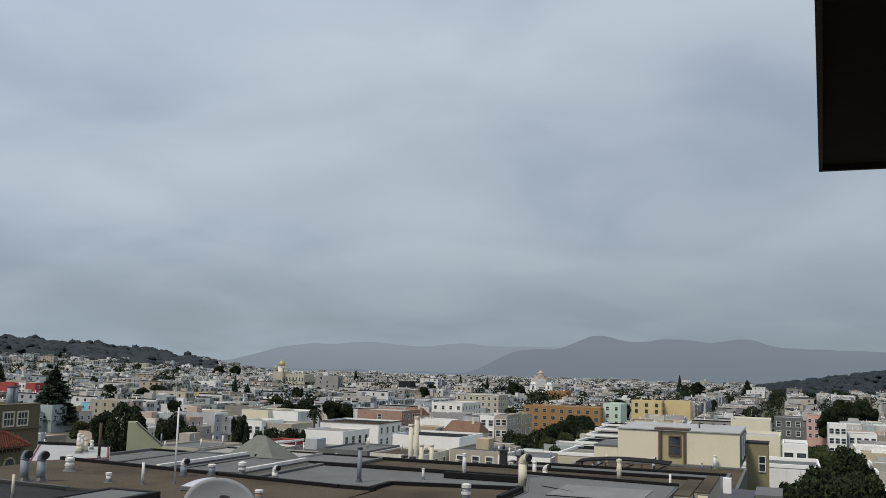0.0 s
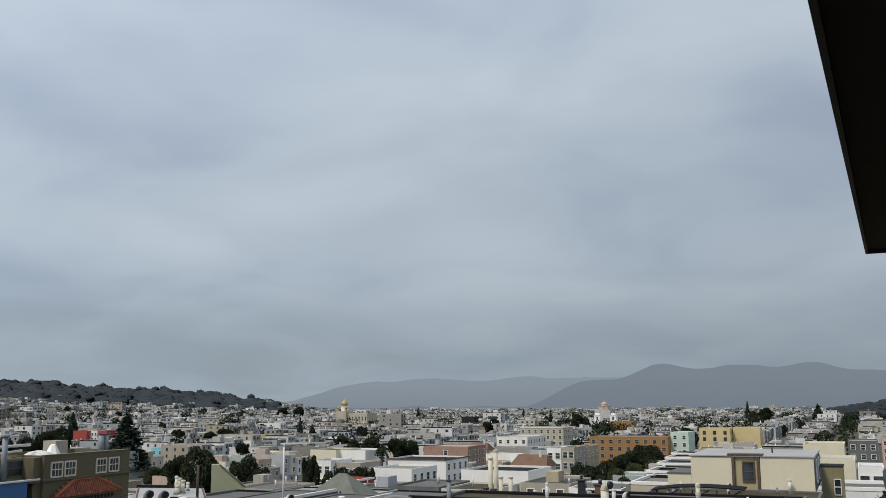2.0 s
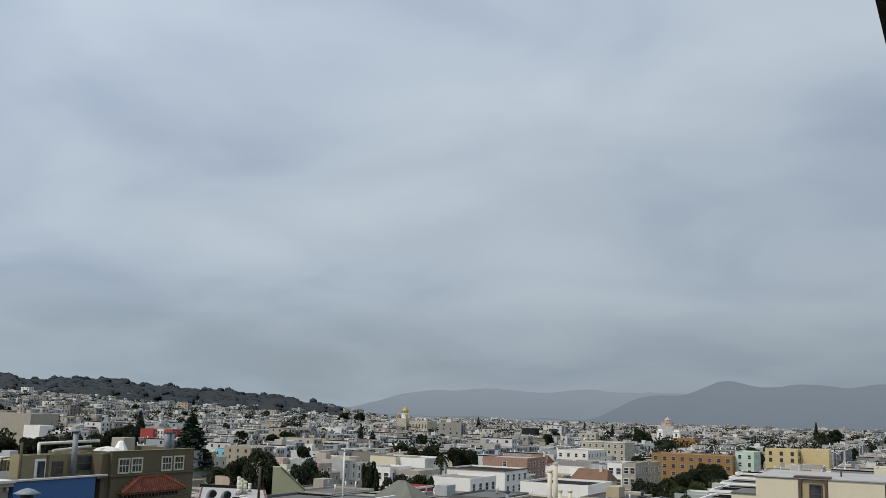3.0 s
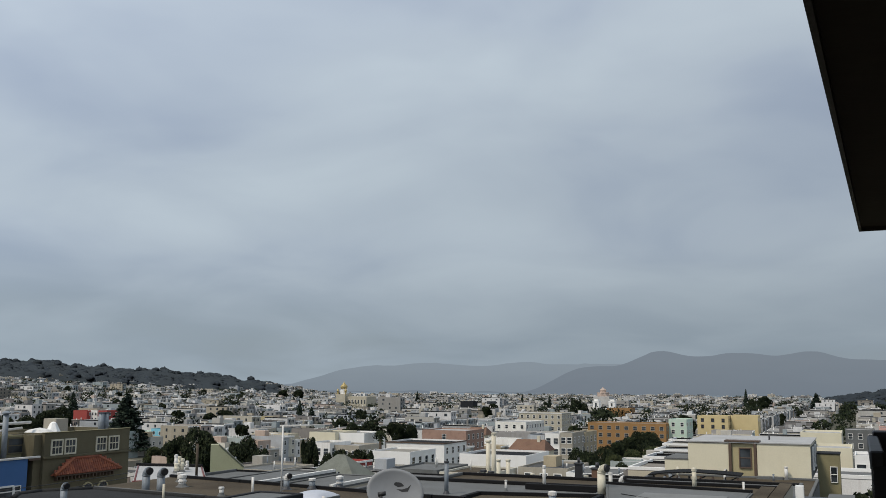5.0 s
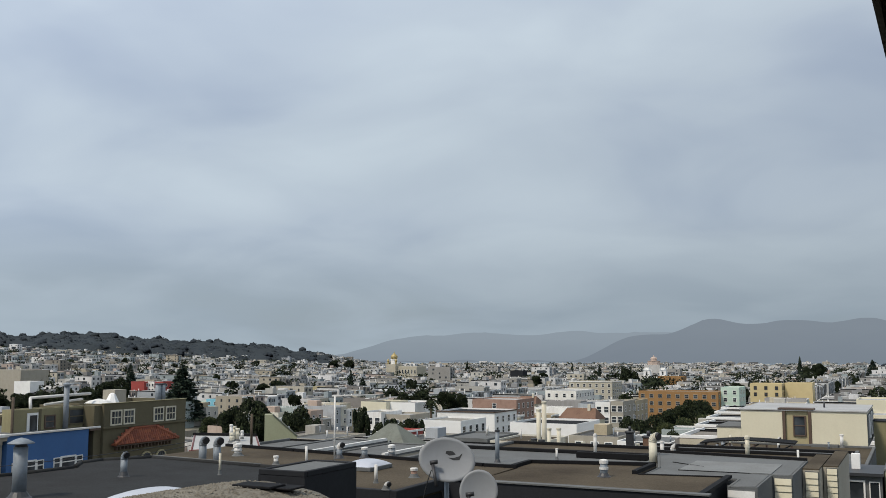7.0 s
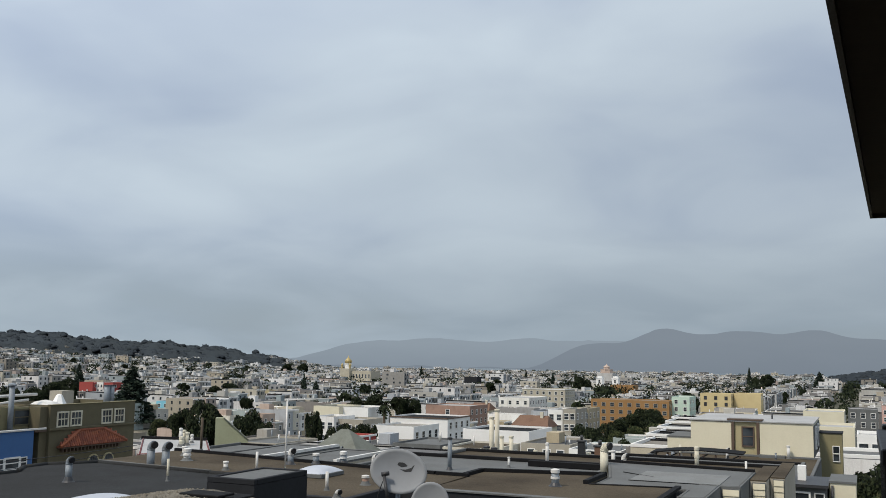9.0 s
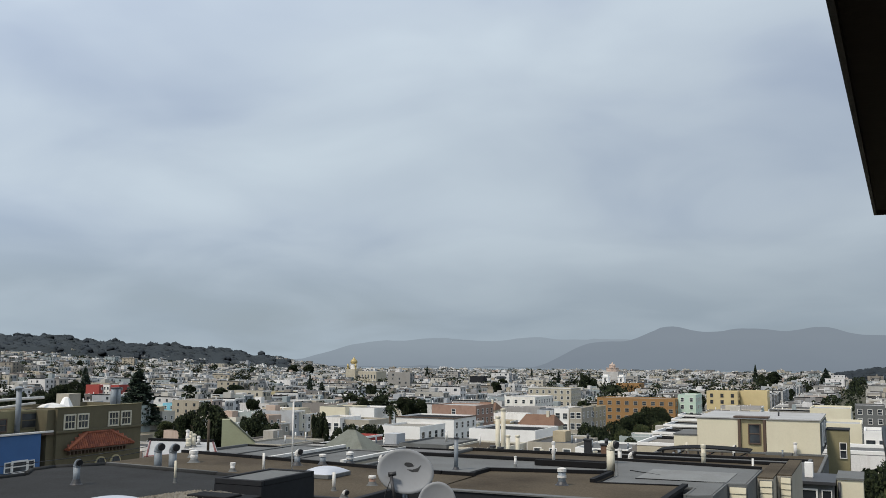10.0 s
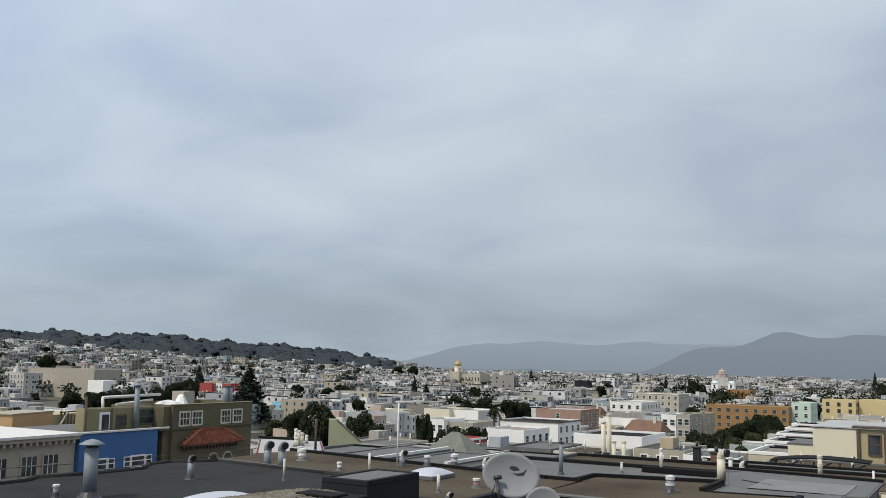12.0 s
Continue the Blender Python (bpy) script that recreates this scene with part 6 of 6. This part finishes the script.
part("drainpipe", made(tube, (-0.2, -0.1, 9), (-0.2, -0.1, 14.9), 0.1, n=8), M["bark"], t)

t = thing("blue_house", "bright blue stucco house with white-framed windows", "house", (-55.9, 46.2, -2), 91)
part("wall", made(box, 0, 0, -3, 7.3, 1.4, 12.35), M["blue"], t)
part("roof", made(box, -0.05, 0.05, 12.352, 8.35, 8, 12.42), M["pale_roof"], t)
part("eave", made(box, -0.1, -0.12, 12.36, 8.4, 0.045, 12.5, 0.02), M["white_pipe"], t)
part("soffit_board", made(box, 7.31, -0.1, 12.2, 8.4, 0.6, 12.35), M["brown_trim"], t)
part("side_wall", made(box, 7.31, 0.9, -3, 8.6, 8, 12.19), M["olive"], t)
for x0 in (0.45, 4.05):
    for dx, w in ((0.3, 0.5), (1.35, 1.2), (2.4, 0.5)):
        add_window(t, w, 0.66, x0 + dx, -0.01, 9.8)
    part("window_sill", made(box, x0 - 0.05, -0.14, 9.56, x0 + 2.75, -0.003, 9.65), M["trim"], t)

t = thing("beige_house", "beige stucco house with a broad white roof edge", "house", (-55.9, 46.0, -2), 91)
part("wall", made(box, -22, 0.35, -3, 0.1, 24, 12.05), M["beige"], t)
part("roof", made(box, -22.2, -0.25, 12.32, 0.15, 24.2, 12.5), M["white_pipe"], t)
part("fascia", made(box, -22.1, -0.1, 12.06, 0.12, 24.1, 12.318), M["beige"], t)
for i in range(40):
    part("bracket", made(box, -19.9 + i * 0.5, -0.05, 11.82, -19.72 + i * 0.5, 0.345, 12.055), M["beige"], t)
for x in (-18.6, -16.6, -14.4, -11.8, -10.0, -7.6, -5.9, -3.6, -1.9):
    w = add_window(t, 1.15, 1.25, x, 0.34, 9.85, 0, "beige")
    for k in range(2):
        part("glazing_bar", made(box, -0.22 + k * 0.4, -0.05, 0.0, -0.18 + k * 0.4, 0.0, 1.25), M["trim"], w)

t = thing("orange_parapet", "low orange stucco roof wall beside a timber stair", "wall", (-67.8, 49.7, 0), 108)
part("wall", made(box, -0.4, 0, -4, 4.9, 3, 11.05), M["orange_pale"], t)
part("coping", made(box, -0.5, -0.05, 11.052, 5.0, 3.05, 11.14), M["beige"], t)
part("side_wall", made(box, 4.92, 0.3, -4, 10.0, 3, 10.75), M["cream_dark"], t)
for i in range(5):
    part("stair_post", made(box, 5.9 + i * 0.5, -0.12, 8.5, 6.02 + i * 0.5, 0.0, 11.1 - 0.12 * i), M["bark"], t)
part("stair_rail", made(box, 5.8, -0.13, 10.9, 8.3, 0.0, 11.0), M["bark"], t)
part("stair_brace", made(tube, (5.4, -0.2, 9.6), (6.6, -0.2, 10.9), 0.07, n=8), M["cream_pipe"], t)

# hipped grey roof, leaning green gable and other forms between the near roofs and the valley
t = thing("hip_roof_house", "low house with a pyramid of grey-green shingles", "house", (-34.7, 59.8, -3))
part("wall", made(box, -2.3, 0, -3, 2.3, 4.6, 11.6), M["beige"], t)
hip = bmesh.new()
vs = [hip.verts.new(c) for c in ((-2.7, -0.2, 11.7), (2.7, -0.2, 11.7), (2.7, 4.8, 11.7), (-2.7, 4.8, 11.7), (-0.32, 2.2, 13.85), (0.32, 2.2, 13.85))]
for q in ((0, 1, 5, 4), (1, 2, 5), (2, 3, 4, 5), (3, 0, 4), (3, 2, 1, 0)):
    hip.faces.new([vs[i] for i in q])
part("roof", hip, M["shingle"], t)
t = thing("gable_house", "pale green gable end with a steep sloping edge", "house", (-53.75, 72.15, -3), 35)
gb = bmesh.new()
poly = ((0, 0), (2.95, 0), (2.95, 11.45), (0.72, 13.4), (0, 13.4))
front, back = [[gb.verts.new((x, y, z)) for x, z in poly] for y in (0, 1.4)]
gb.faces.new(front)
gb.faces.new(back[::-1])
for i in range(5):
    gb.faces.new((front[i], back[i], back[(i + 1) % 5], front[(i + 1) % 5]))
part("wall", gb, M["gable_green"], t)
ed = bmesh.new()
tube(ed, (0.72, -0.05, 13.43), (3.0, -0.05, 11.44), 0.06, n=6)
part("barge_board", ed, M["shingle"], t)

# ---------------------------------------------------------------- the balcony where the camera stands
t = tagged(new("balcony_building"), "brown stucco building with a deep overhanging soffit", "building", kind="structure")
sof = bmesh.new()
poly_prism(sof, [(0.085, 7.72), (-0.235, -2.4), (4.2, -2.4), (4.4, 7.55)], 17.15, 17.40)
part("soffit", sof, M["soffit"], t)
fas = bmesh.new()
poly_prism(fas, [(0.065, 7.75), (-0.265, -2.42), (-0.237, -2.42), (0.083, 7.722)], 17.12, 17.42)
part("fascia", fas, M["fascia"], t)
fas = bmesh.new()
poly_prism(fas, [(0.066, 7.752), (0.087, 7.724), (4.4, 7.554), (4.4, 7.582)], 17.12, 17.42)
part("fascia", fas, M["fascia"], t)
part("wall", made(box, 0.47, 6.5, -2, 4.3, 7.48, 17.149), M["brown_stucco"], t)
part("wall", made(box, 1.9, -2.3, -2, 4.2, 6.49, 17.149), M["brown_stucco"], t)
# unseen tall rear wall, added to keep the sun off the column and dishes
part("wall", made(box, -7.0, -3.4, -2, 4.2, -2.43, 30), M["brown_stucco"], t)
part("deck", made(box, -0.95, -2.4, 14.3, 1.89, 6.49, 14.55), M["deck"], t)
part("wall", made(box, -0.4, -2.3, -2, 1.89, 6.4, 14.29), M["brown_stucco"], t)

t = thing("railing", "black iron balcony railing with square bars", "railing", (0, 0, 14.55))
part("top_rail", made(box, 0.13, 5.17, 1.13, 0.44, 5.23, 1.19, 0.008), M["iron"], t)
part("bottom_rail", made(box, 0.13, 5.18, 0.1, 0.42, 5.22, 0.14), M["iron"], t)
for x in (0.17, 0.25, 0.33, 0.40):
    part("baluster", made(box, x - 0.012, 5.188, 0.14, x + 0.012, 5.212, 1.13), M["iron"], t)
part("post", made(box, 0.055, 5.1, 0, 0.13, 5.25, 1.2, 0.006), M["iron"], t)
part("side_rail", made(box, 0.03, 3.9, 1.12, 0.08, 5.1, 1.18, 0.006), M["iron"], t)
for i in range(9):
    part("baluster", made(box, 0.04, 3.92 + i * 0.13, 0, 0.065, 3.945 + i * 0.13, 1.12), M["iron"], t)


def overhead_cable(a, b, sag, label):
    bm = bmesh.new()
    pts = [Vector(a).lerp(Vector(b), i / 24) - Vector((0, 0, sag * 4 * (i / 24) * (1 - i / 24))) for i in range(25)]
    for p, q in zip(pts, pts[1:]):
        tube(bm, p, q, 0.022, n=6, caps=False)
    tagged(part("overhead_cable", bm, M["iron"]), label, "cable")


overhead_cable((-54.0, 33, 9.1), (-43, 52.0, 10.3), 0.35, "thin black overhead cable sagging before the houses")
overhead_cable((-54.0, 33, 8.6), (-43, 52.0, 10.1), 0.5, "thin black overhead cable sagging before the houses")
t = thing("utility_pole", "weathered timber utility pole carrying cables", "pole", (-43, 52.0, -2))
part("pole", made(tube, (0, 0, -1), (0, 0, 12.6), 0.14, 0.1, 10), M["bark"], t)
t = thing("utility_pole", "weathered timber utility pole carrying cables", "pole", (-54, 33, -2))
part("pole", made(tube, (0, 0, -1), (0, 0, 13.6), 0.14, 0.1, 10), M["bark"], t)
